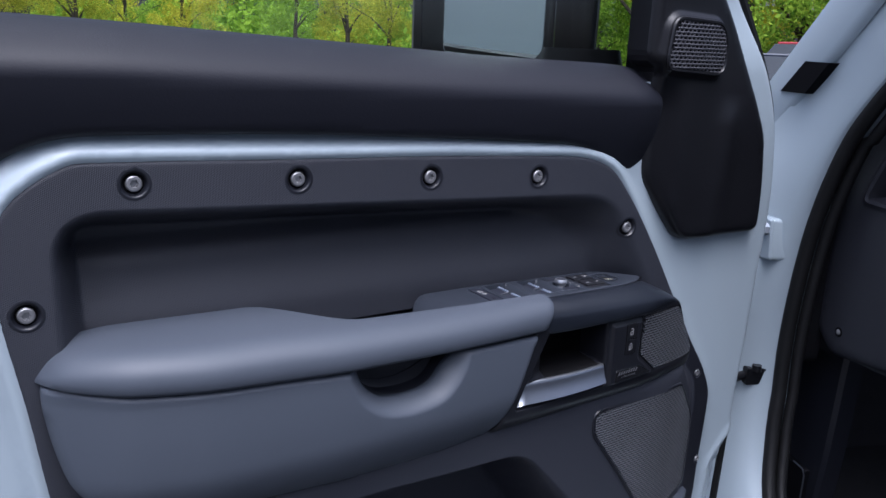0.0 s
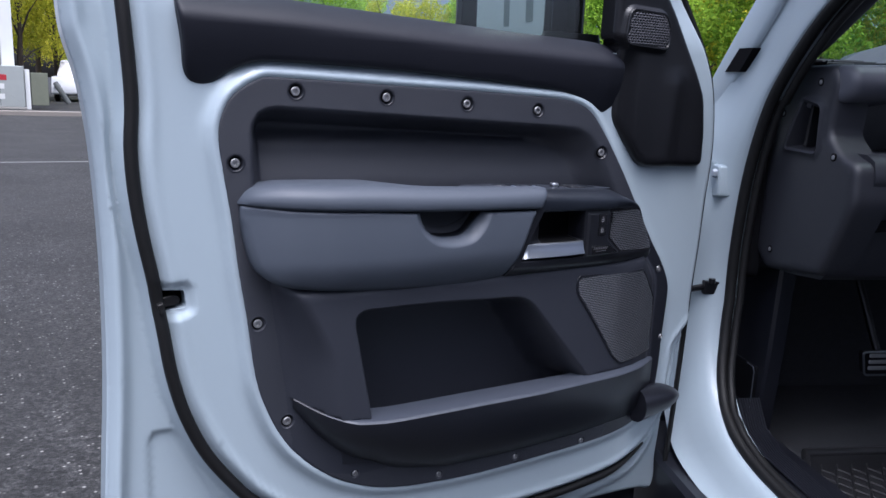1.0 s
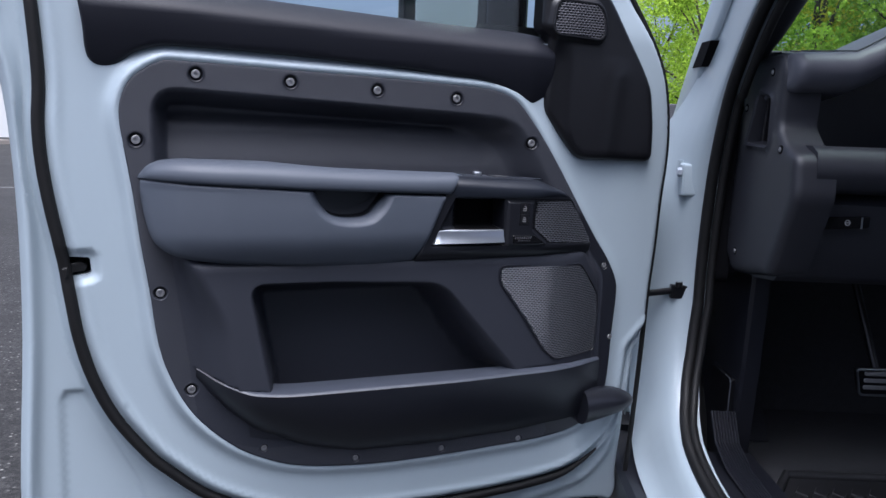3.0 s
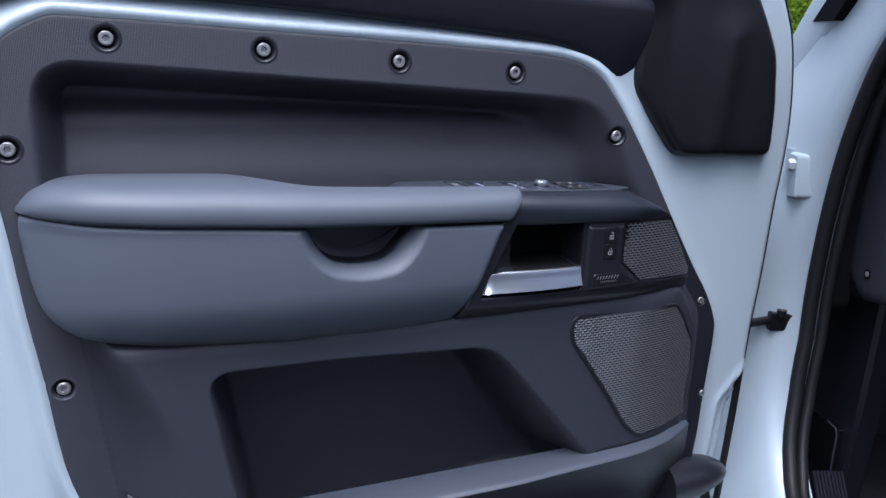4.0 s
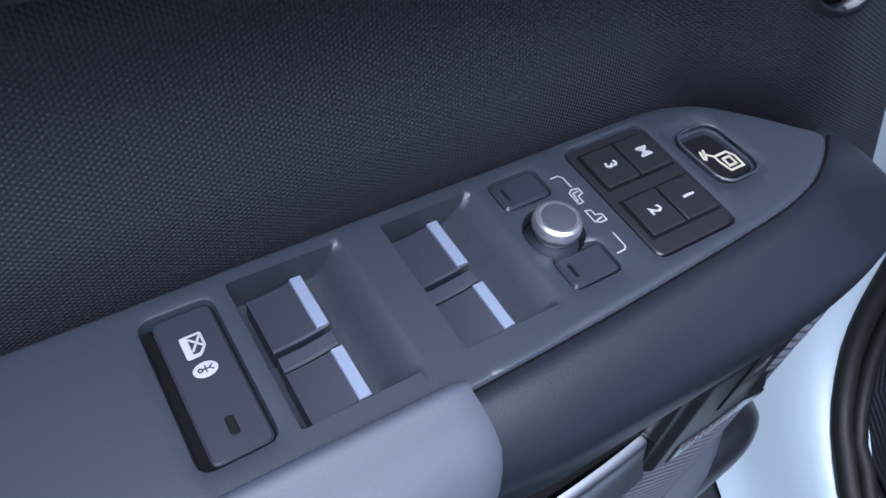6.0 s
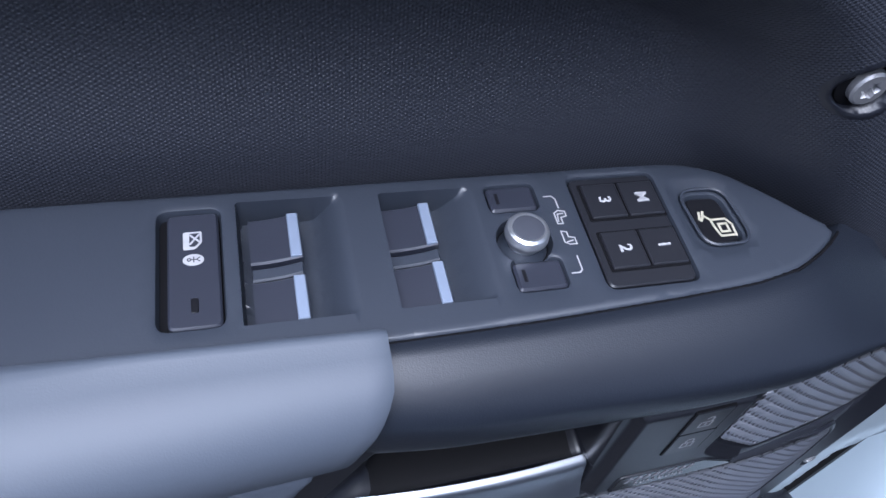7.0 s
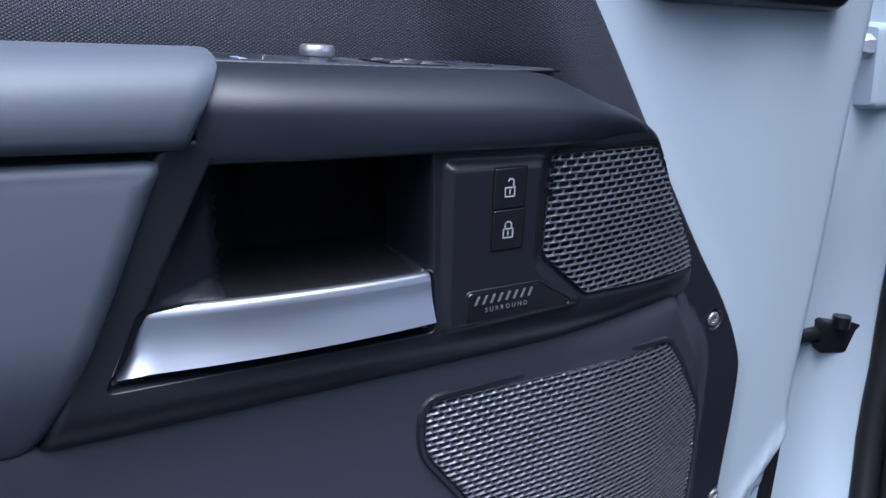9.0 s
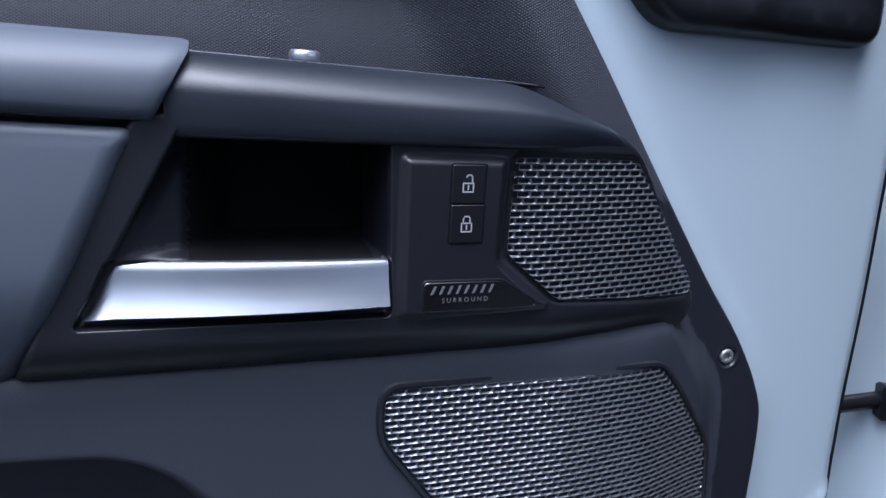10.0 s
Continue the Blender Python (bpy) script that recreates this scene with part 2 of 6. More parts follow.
def sheet(name, outline, height, step, material, parent, label="", holes=(), rings=(), back=0.02, up=False, sharp=38, soft=0.0):
    """A shaped skin over an outline in x and z (up: in x and y), with its rim turned back."""
    from mathutils.geometry import delaunay_2d_cdt
    loops = [np.asarray(outline, float)] + [np.asarray(h, float) for h in holes]
    pts, edges = [], []
    for lp in loops:
        k = len(pts)
        pts += [tuple(p) for p in lp]
        edges += [(k + i, k + (i + 1) % len(lp)) for i in range(len(lp))]
    lo, hi = loops[0].min(0), loops[0].max(0)
    gx, gz = np.arange(lo[0] + step / 2, hi[0], step), np.arange(lo[1] + step / 2, hi[1], step)
    G = np.stack([a.ravel() for a in np.meshgrid(gx, gz)], 1)
    G[:, 0] += np.where((np.round((G[:, 1] - lo[1]) / step) % 2) > 0.5, step * 0.25, -step * 0.25)
    extra = [G] + [np.asarray(r, float) for r in rings]
    keep = []
    for i, E in enumerate(extra):
        d = sdf(loops[0], E)
        ok = d < -step * (0.35 if i == 0 else 0.12)
        for h in loops[1:]:
            ok &= sdf(h, E) > step * (0.35 if i == 0 else 0.12)
        keep.append(E[ok])
    if len(keep) > 1:
        R = np.vstack(keep[1:])
        near = np.full(len(keep[0]), True)
        cell = {(int(p[0] / (step * 0.6)), int(p[1] / (step * 0.6))) for p in R}
        for i, p in enumerate(keep[0]):
            if (int(p[0] / (step * 0.6)), int(p[1] / (step * 0.6))) in cell:
                near[i] = False
        keep[0] = keep[0][near]
    for k in keep:
        pts += [tuple(p) for p in k]
    res = delaunay_2d_cdt([Vector(p) for p in pts], edges, [], 0, 1e-6)
    V = np.array([tuple(v) for v in res[0]])
    T = np.array([f for f in res[2] if len(f) == 3])
    C = V[T].mean(1)
    ok = sdf(loops[0], C) < 0
    for h in loops[1:]:
        ok &= sdf(h, C) > 0
    T = T[ok]
    a, b, c = V[T[:, 0]], V[T[:, 1]], V[T[:, 2]]
    cr = (b - a)[:, 0] * (c - a)[:, 1] - (b - a)[:, 1] * (c - a)[:, 0]
    T = np.where((cr < 0)[:, None], T[:, ::-1], T)
    h = height(V[:, 0], V[:, 1])
    verts = [(v[0], v[1], y) if up else (v[0], y, v[1]) for v, y in zip(V, h)]
    faces = [tuple(t) for t in T]
    seen = {}
    for t in faces:
        for i in range(3):
            seen[(t[i], t[(i + 1) % 3])] = True
    rim = [e for e in seen if (e[1], e[0]) not in seen]
    low = {}
    for e in rim:
        for i in e:
            if i not in low:
                low[i] = len(verts)
                x, y, z = verts[i]
                verts.append((x, y, z - back) if up else (x, y + back, z))
    faces += [(e[1], e[0], low[e[0]], low[e[1]]) for e in rim]
    ob = link(name, verts, faces, material, parent, label, sharp)
    if soft:
        smooth_normals(ob, height, soft)
    return ob


def smooth_normals(ob, height, eps):
    """Shades a skin by the slope of its own height function, its turned rim by its faces."""
    me = ob.data
    n = len(me.vertices)
    co = np.empty(n * 3)
    me.vertices.foreach_get("co", co)
    co = co.reshape(-1, 3)
    x, z = co[:, 0], co[:, 2]
    gx = (height(x + eps, z) - height(x - eps, z)) / (2 * eps)
    gz = (height(x, z + eps) - height(x, z - eps)) / (2 * eps)
    N = np.stack([gx, -np.ones(n), gz], 1)
    N /= np.linalg.norm(N, axis=1, keepdims=True)
    out = np.empty((len(me.loops), 3))
    for p in me.polygons:
        for li in p.loop_indices:
            out[li] = N[me.loops[li].vertex_index] if p.loop_total == 3 else p.normal
    me.normals_split_custom_set(out.tolist())


def loft(name, rows, material, parent, label="", closed=False, caps=False, sharp=38):
    """A skin over rows of points, all of one length."""
    n = len(rows[0])
    verts = [p for r in rows for p in r]
    faces = []
    for i in range(len(rows) - 1):
        for j in range(n if closed else n - 1):
            k = (j + 1) % n
            faces.append((i * n + j, i * n + k, (i + 1) * n + k, (i + 1) * n + j))
    if caps:
        faces.append(tuple(range(n))[::-1])
        faces.append(tuple((len(rows) - 1) * n + j for j in range(n)))
    ob = link(name, verts, faces, material, parent, label, sharp)
    bm = bmesh.new()
    bm.from_mesh(ob.data)
    bmesh.ops.recalc_face_normals(bm, faces=bm.faces)
    bm.to_mesh(ob.data)
    bm.free()
    return ob


def tube(name, path, radius, material, parent, label="", sides=10, flat=1.0, caps=True, sharp=50):
    """A round bar along a path; radius may be a list."""
    P = [Vector(p) for p in path]
    R = radius if hasattr(radius, "__len__") else [radius] * len(P)
    rows, prev = [], None
    for i, p in enumerate(P):
        t = (P[min(i + 1, len(P) - 1)] - P[max(i - 1, 0)]).normalized()
        if prev is None:
            a = t.cross(Vector((0, 1, 0)))
            if a.length < 0.1:
                a = t.cross(Vector((1, 0, 0)))
        else:
            a = prev - t * prev.dot(t)
        a.normalize()
        prev = a
        b = t.cross(a)
        rows.append([tuple(p + R[i] * (math.cos(k) * a + flat * math.sin(k) * b)) for k in (2 * math.pi * j / sides for j in range(sides))])
    return loft(name, rows, material, parent, label, closed=True, caps=caps, sharp=sharp)


def block(name, poly, y0, y1, material, parent, label="", bev=0.001, up=False, side=False):
    """A plate over a polygon, from depth y0 (front) to y1, with its front edge chamfered. up: in x and y, z from y1 up to y0. side: in u and z."""
    p = np.asarray(poly, float)
    area = np.sum(p[:, 0] * np.roll(p[:, 1], -1) - np.roll(p[:, 0], -1) * p[:, 1])
    if area < 0:
        p = p[::-1]
    q = offset(p, -bev)
    s = -1 if y0 > y1 else 1
    n = len(p)
    lay = [(p, y1), (p, y0 + s * bev), (q, y0)]
    verts = []
    for c, y in lay:
        for x, z in c:
            verts.append((x, z, y) if up else (y, x, z) if side else (x, y, z))
    faces = []
    for k in range(2):
        for i in range(n):
            j = (i + 1) % n
            faces.append((k * n + i, k * n + j, (k + 1) * n + j, (k + 1) * n + i))
    faces.append(tuple(range(2 * n, 3 * n)))
    faces.append(tuple(range(n))[::-1])
    ob = link(name, verts, faces, material, parent, label, 30)
    bm = bmesh.new()
    bm.from_mesh(ob.data)
    bmesh.ops.recalc_face_normals(bm, faces=bm.faces)
    bm.to_mesh(ob.data)
    bm.free()
    return ob


def ribbons(name, lines, width, put, material, parent, label=""):
    """Printed strokes: flat bands along polylines; put maps the drawing's plane into space."""
    verts, faces = [], []
    for ln in lines:
        L = np.array(ln, float)
        for s, e in zip(L[:-1], L[1:]):
            d = e - s
            ln_ = np.linalg.norm(d)
            if ln_ < 1e-9:
                continue
            d = d / ln_
            nrm = np.array((-d[1], d[0])) * width / 2
            s2, e2 = s - d * width * 0.4, e + d * width * 0.4
            k = len(verts)
            verts += [put(*(s2 + nrm)), put(*(s2 - nrm)), put(*(e2 - nrm)), put(*(e2 + nrm))]
            faces.append((k, k + 1, k + 2, k + 3))
    return link(name, verts, faces, material, parent, label, smooth=False)


def lettering(name, text, size, m, material, parent, label="", spacing=1.0, bold=0.0):
    cu = bpy.data.curves.new(name, "FONT")
    cu.body, cu.size, cu.align_x, cu.align_y, cu.extrude, cu.space_character = text, size, "CENTER", "CENTER", 0.00012, spacing
    cu.offset = bold
    tmp = new("lettering_source", cu)
    bpy.context.view_layer.update()
    me = bpy.data.meshes.new_from_object(tmp)
    bpy.data.objects.remove(tmp)
    me.transform(m)
    me.materials.clear()
    me.materials.append(material)
    ob = new(name, me)
    under(ob, parent)
    if label:
        ob["label"] = label
    return ob


def arc(cx, cy, r, a0, a1, n=10):
    return [(cx + r * math.cos(radians(a0 + (a1 - a0) * k / n)), cy + r * math.sin(radians(a0 + (a1 - a0) * k / n))) for k in range(n + 1)]


# ---- ground ----
def asphalt():
    """Worn tarmac: a dark binder with stones of many greys."""
    m = mat("asphalt", (0.012, 0.012, 0.0128), 0.85, vary=0.6, vscale=1.1, bump=0.003, bscale=160)
    nt = m.node_tree
    b = nt.nodes["Principled BSDF"]
    src = b.inputs["Base Color"].links[0].from_socket
    tc = nt.nodes.new("ShaderNodeTexCoord")
    gr = nt.nodes.new("ShaderNodeTexNoise")
    gr.inputs["Scale"].default_value, gr.inputs["Detail"].default_value, gr.inputs["Roughness"].default_value = 75.0, 5.0, 0.7
    nt.links.new(tc.outputs["Object"], gr.inputs["Vector"])
    gm = nt.nodes.new("ShaderNodeMapRange")
    gm.inputs["From Min"].default_value, gm.inputs["From Max"].default_value = 0.42, 0.66
    nt.links.new(gr.outputs["Fac"], gm.inputs["Value"])
    g2 = nt.nodes.new("ShaderNodeMix")
    g2.data_type = "RGBA"
    g2.inputs["B"].default_value = (0.048, 0.047, 0.0455, 1)
    nt.links.new(gm.outputs["Result"], g2.inputs["Factor"])
    nt.links.new(src, g2.inputs["A"])
    src = g2.outputs["Result"]
    for scale, low, high in ((75.0, 0.05, 1.75), (30.0, 0.35, 0.85), (0.9, 0.7, 1.3)):
        cell = nt.nodes.new("ShaderNodeTexVoronoi" if scale > 2 else "ShaderNodeTexNoise")
        cell.inputs["Scale"].default_value = scale
        nt.links.new(tc.outputs["Object"], cell.inputs["Vector"])
        sep = nt.nodes.new("ShaderNodeSeparateColor")
        nt.links.new(cell.outputs["Color"], sep.inputs[0])
        rng_ = nt.nodes.new("ShaderNodeMapRange")
        rng_.inputs["From Min"].default_value, rng_.inputs["From Max"].default_value = (0.0, 1.0) if scale > 2 else (0.35, 0.65)
        rng_.inputs["To Min"].default_value, rng_.inputs["To Max"].default_value = low, high
        nt.links.new(sep.outputs[0], rng_.inputs["Value"])
        mul = nt.nodes.new("ShaderNodeVectorMath")
        mul.operation = "SCALE"
        nt.links.new(src, mul.inputs[0])
        nt.links.new(rng_.outputs["Result"], mul.inputs["Scale"])
        src = mul.outputs["Vector"]
    for scale, lo, hi, amount, bright in ((70.0, 0.93, 0.97, 0.7, 0.28),):
        vo = nt.nodes.new("ShaderNodeTexVoronoi")
        vo.inputs["Scale"].default_value = scale
        nt.links.new(tc.outputs["Object"], vo.inputs["Vector"])
        sp = nt.nodes.new("ShaderNodeSeparateColor")
        nt.links.new(vo.outputs["Color"], sp.inputs[0])
        mr = nt.nodes.new("ShaderNodeMapRange")
        mr.inputs["From Min"].default_value, mr.inputs["From Max"].default_value, mr.inputs["To Max"].default_value = lo, hi, amount
        nt.links.new(sp.outputs[0], mr.inputs["Value"])
        near = nt.nodes.new("ShaderNodeMapRange")
        near.inputs["From Min"].default_value, near.inputs["From Max"].default_value = 0.5, 0.2
        nt.links.new(vo.outputs["Distance"], near.inputs["Value"])
        mu = nt.nodes.new("ShaderNodeMath")
        mu.operation = "MULTIPLY"
        nt.links.new(mr.outputs["Result"], mu.inputs[0])
        nt.links.new(near.outputs["Result"], mu.inputs[1])
        mx = nt.nodes.new("ShaderNodeMix")
        mx.data_type = "RGBA"
        mx.inputs["B"].default_value = (bright, bright * 0.97, bright * 0.92, 1)
        nt.links.new(mu.outputs[0], mx.inputs["Factor"])
        nt.links.new(src, mx.inputs["A"])
        src = mx.outputs["Result"]
    nt.links.new(src, b.inputs["Base Color"])
    return m


def ground():
    n, s = 40, 400.0
    c = [math.copysign(abs(t) ** 3, t) * s for t in np.linspace(-1, 1, n)]
    verts = [(x, y, 0) for y in c for x in c]
    faces = [(j * n + i, j * n + i + 1, (j + 1) * n + i + 1, (j + 1) * n + i) for j in range(n - 1) for i in range(n - 1)]
    return tagged(link("ground", verts, faces, asphalt()), "worn dark grey asphalt of a car park", "ground", kind="structure")


ground()

# ---- car door ----
car = thing("car", "white off-road car with its driver's door wide open", "car", (0.93, 0.06, 0), -21.72)


def on_door(ob):
    """The door and its parts are drawn in the place's own metres, so they need no offset from each other."""
    return ob


PANEL = spline([(0.091, 1.258), (0.23, 1.2545), (0.383, 1.251), (0.509, 1.246), (0.572, 1.241), (0.61, 1.227), (0.635, 1.203), (0.662, 1.17), (0.695, 1.124),
                (0.729, 1.072), (0.759, 1.026), (0.784, 0.989), (0.808, 0.956), (0.826, 0.922), (0.831, 0.894), (0.827, 0.816), (0.824, 0.737), (0.815, 0.69),
                (0.798, 0.665), (0.755, 0.644), (0.692, 0.632), (0.59, 0.626), (0.493, 0.622), (0.401, 0.621), (0.314, 0.626), (0.255, 0.635), (0.214, 0.648),
                (0.167, 0.672), (0.122, 0.709), (0.09, 0.748), (0.066, 0.796), (0.05, 0.849), (0.039, 0.933), (0.029, 0.999), (0.02, 1.072), (0.009, 1.142),
                (0.005, 1.176), (0.008, 1.203), (0.023, 1.232), (0.058, 1.255)], 3)
SEAL = spline([(-0.125, 1.72), (-0.112, 1.5), (-0.1, 1.34), (-0.0935, 1.23), (-0.0965, 1.165), (-0.094, 1.11), (-0.086, 1.05), (-0.075, 0.99), (-0.065, 0.92), (-0.056, 0.86), (-0.04, 0.8),
               (-0.012, 0.737), (0.03, 0.677), (0.06, 0.645), (0.13, 0.588), (0.24, 0.542), (0.35, 0.528), (0.5, 0.526), (0.63, 0.532), (0.73, 0.543), (0.785, 0.561),
               (0.836, 0.597), (0.862, 0.637), (0.876, 0.69), (0.884, 0.78)], 4, closed=False)
EDGE = spline([(-0.19, 1.73), (-0.18, 1.5), (-0.167, 1.34), (-0.163, 1.3), (-0.15, 1.25), (-0.14, 1.186), (-0.134, 1.1), (-0.131, 0.99), (-0.133, 0.85), (-0.142, 0.69), (-0.145, 0.6),
               (-0.14, 0.5), (-0.1, 0.478), (0.2, 0.48), (0.5, 0.48), (0.76, 0.474), (0.85, 0.468), (0.884, 0.461), (0.896, 0.487), (0.893, 0.53), (0.898, 0.593),
               (0.904, 0.7), (0.908, 0.79), (0.911, 0.89), (0.917, 0.97), (0.921, 1.06), (0.927, 1.134), (0.925, 1.2), (0.912, 1.272), (0.889, 1.324), (0.856, 1.374),
               (0.8, 1.45), (0.735, 1.545), (0.62, 1.73), (0.4, 1.745), (0.1, 1.75), (-0.12, 1.75)], 3)
WINDOW = rounded([(-0.045, 1.335), (0.70, 1.32), (0.70, 1.53), (0.58, 1.69), (-0.075, 1.7)], 0.02)
LATCH = rounded([(-0.069, 0.978), (-0.038, 0.979), (-0.036, 0.955), (-0.066, 0.949)], 0.004)
SEAL_SIDE = np.vstack([SEAL, [(0.93, 0.83), (1.1, 0.9), (1.1, 1.9), (-0.125, 1.9)]])


def shell_y(x, z):
    P = np.stack([x, z], 1)
    s = sdf(SEAL_SIDE, P)
    p = sdf(PANEL, P)
    e = -sdf(EDGE, P)
    y = 0.012 + 0.034 * ss(0.0, 0.022, s)
    y = y - 0.0135 * np.exp(-((p - 0.004) / 0.011) ** 2) * ss(0.6, 0.75, z) * (1 - 0.85 * ss(0.6, 0.72, x))
    y = y - 0.008 * np.exp(-((p - 0.004) / 0.012) ** 2) * (1 - ss(0.6, 0.75, z))
    y = y + 0.014 * np.exp(-((s + 0.004) / 0.009) ** 2) - 0.003 * np.exp(-((s + 0.022) / 0.007) ** 2)
    left = 1 - ss(-0.09, -0.05, x)
    y = y - 0.014 * np.exp(-((e - 0.015) / 0.0095) ** 2) * left * ss(0.02, 0.03, s)
    y = y + roll(e, 0.012)
    # pressed area below the latch, and the flute at the hinge corner
    pr = sdf(rounded([(-0.085, 0.52), (0.05, 0.52), (0.02, 0.62), (-0.04, 0.74), (-0.05, 0.772), (-0.085, 0.772)], 0.03), P)
    y = y + 0.006 * ss(0.006, -0.006, pr)
    fl = lined(spline([(0.7, 0.5), (0.8, 0.52), (0.85, 0.56), (0.878, 0.62)], 6, False), P)
    y = y - 0.008 * np.exp(-(fl / 0.01) ** 2)
    lt = sdf(LATCH, P)
    y = y + 0.007 * ss(0.016, 0.001, lt) * ss(-0.09, -0.06, x)
    y = y + 0.01 * ss(1.33, 1.42, z)
    return y


_sealp = dense(SEAL, 0.008, False)


def beside(line, d):
    """An open line moved sideways by d."""
    t = np.gradient(line, axis=0)
    nn = np.stack([t[:, 1], -t[:, 0]], 1)
    return line + d * nn / np.linalg.norm(nn, axis=1, keepdims=True)


door = on_door(sheet("door", dense(EDGE, 0.012), shell_y, 0.0075, PAINT, car, "open door with a pale blue-white painted inner steel", holes=[LATCH, dense(WINDOW, 0.02), offset(dense(PANEL, 0.015), -0.012)], back=0.05,
                      rings=[q[q[:, 0] < (0.0 if k > 0.013 else 1)] for k in (0.002, 0.004, 0.006, 0.009, 0.012, 0.0155, 0.019, 0.0225, 0.026, 0.03, 0.034) for q in (offset(dense(EDGE, 0.007), -k),)] + [ offset(dense(PANEL, 0.008), 0.002), offset(dense(PANEL, 0.008), 0.008), offset(dense(PANEL, 0.008), 0.015), offset(dense(PANEL, 0.008), 0.023)]
                      + [beside(_sealp, o) for o in (-0.018, -0.012, -0.006, 0.0, 0.005, 0.01, 0.016, 0.022)]
                      + [offset(dense(LATCH, 0.004), k) for k in (0.003, 0.007, 0.012, 0.017)]
                      , sharp=50, soft=0.002))
door.matrix_parent_inverse = (Matrix.Translation((0.93, 0.06, 0)) @ Matrix.Rotation(radians(-21.72), 4, "Z")).inverted()
# outer skin behind the inner steel
_o = on_door(block("outer_skin", offset(dense(EDGE, 0.03), -0.003), 0.1, 0.112, PAINT, door, "", 0.004))
_bm = bmesh.new()
_bm.from_mesh(_o.data)
bmesh.ops.bisect_plane(_bm, geom=_bm.verts[:] + _bm.edges[:] + _bm.faces[:], plane_co=(0, 0, 1.3), plane_no=(0, 0, 1), clear_outer=True)
_bm.to_mesh(_o.data)
_bm.free()

_sy = shell_y(SEAL[:, 0], SEAL[:, 1])
on_door(tube("weather_seal", [(x, y - 0.002, z) for (x, z), y in zip(SEAL[4:-13], _sy[4:-13])], [0.0085 * min(1.0, (len(SEAL) - 17 - k) / 9 + 0.12) for k in range(len(SEAL) - 17)], RUBBER, door, "black rubber door seal", sides=10))
on_door(tube("edge_seal", [(x, 0.027, z) for x, z in offset(dense(EDGE, 0.015), 0.0045) if x > 0.7 and 0.5 < z < 1.6], 0.005, RUBBER, door, "thin black rubber lip along the door edge", sides=6))

on_door(block("door_cladding", rounded(box2(-0.13, 0.885, 0.37, 0.53), 0.012), 0.085, 0.13, TRIM, door, "black plastic cladding along the lower outer door", 0.006))

# latch
latch = on_door(block("latch", rounded(box2(-0.072, -0.034, 0.945, 0.982), 0.003), 0.045, 0.07, HOLE, door, "black door latch in its opening"))
on_door(block("latch_claw", rounded([(-0.066, 0.968), (-0.05, 0.971), (-0.042, 0.966), (-0.044, 0.958), (-0.064, 0.955)], 0.003), 0.026, 0.045, RUBBER, latch))
on_door(block("latch_lip", rounded([(-0.074, 0.964), (-0.066, 0.966), (-0.066, 0.953), (-0.07, 0.95)], 0.002), 0.008, 0.03, RUBBER, door))

# trim panel
BOLTS = [(0.108, 1.24), (0.241, 1.236), (0.374, 1.2305), (0.505, 1.224), (0.643, 1.157), (0.027, 1.146), (0.055, 0.926), (0.096, 0.776), (0.203, 0.671), (0.351, 0.636),
         (0.502, 0.635), (0.648, 0.636), (0.8, 0.945), (0.823, 0.812)]
REC = rounded([(0.046, 1.03), (0.046, 1.222), (0.5, 1.203), (0.618, 1.199), (0.728, 1.03)], 0.042, 8)
POCKET = rounded([(0.222, 0.69), (0.172, 0.946), (0.3, 0.9455), (0.478, 0.937), (0.70, 0.69)], 0.03, 8)
BULGE = rounded([(0.108, 0.7), (0.092, 0.83), (0.067, 1.0), (0.075, 1.06), (0.70, 1.06), (0.80, 0.93), (0.80, 0.7), (0.6, 0.67), (0.2, 0.67)], 0.02, 6)


def rim_z(x):
    """Height of the pocket's rim along the door."""
    return np.interp(x, [0.1, 0.12, 0.148, 0.177, 0.22, 0.76, 0.8], [0.816, 0.803, 0.79, 0.7815, 0.7775, 0.779, 0.775])



def front_y(x):
    """How far the middle of the door stands out, along its length."""
    return -flow(x, [0.02, 0.045, 0.08, 0.14, 0.25, 0.36, 0.5, 0.62, 0.67, 0.72, 0.77, 0.83], [0, 0.03, 0.055, 0.069, 0.074, 0.07, 0.058, 0.054, 0.042, 0.022, 0.004, 0])


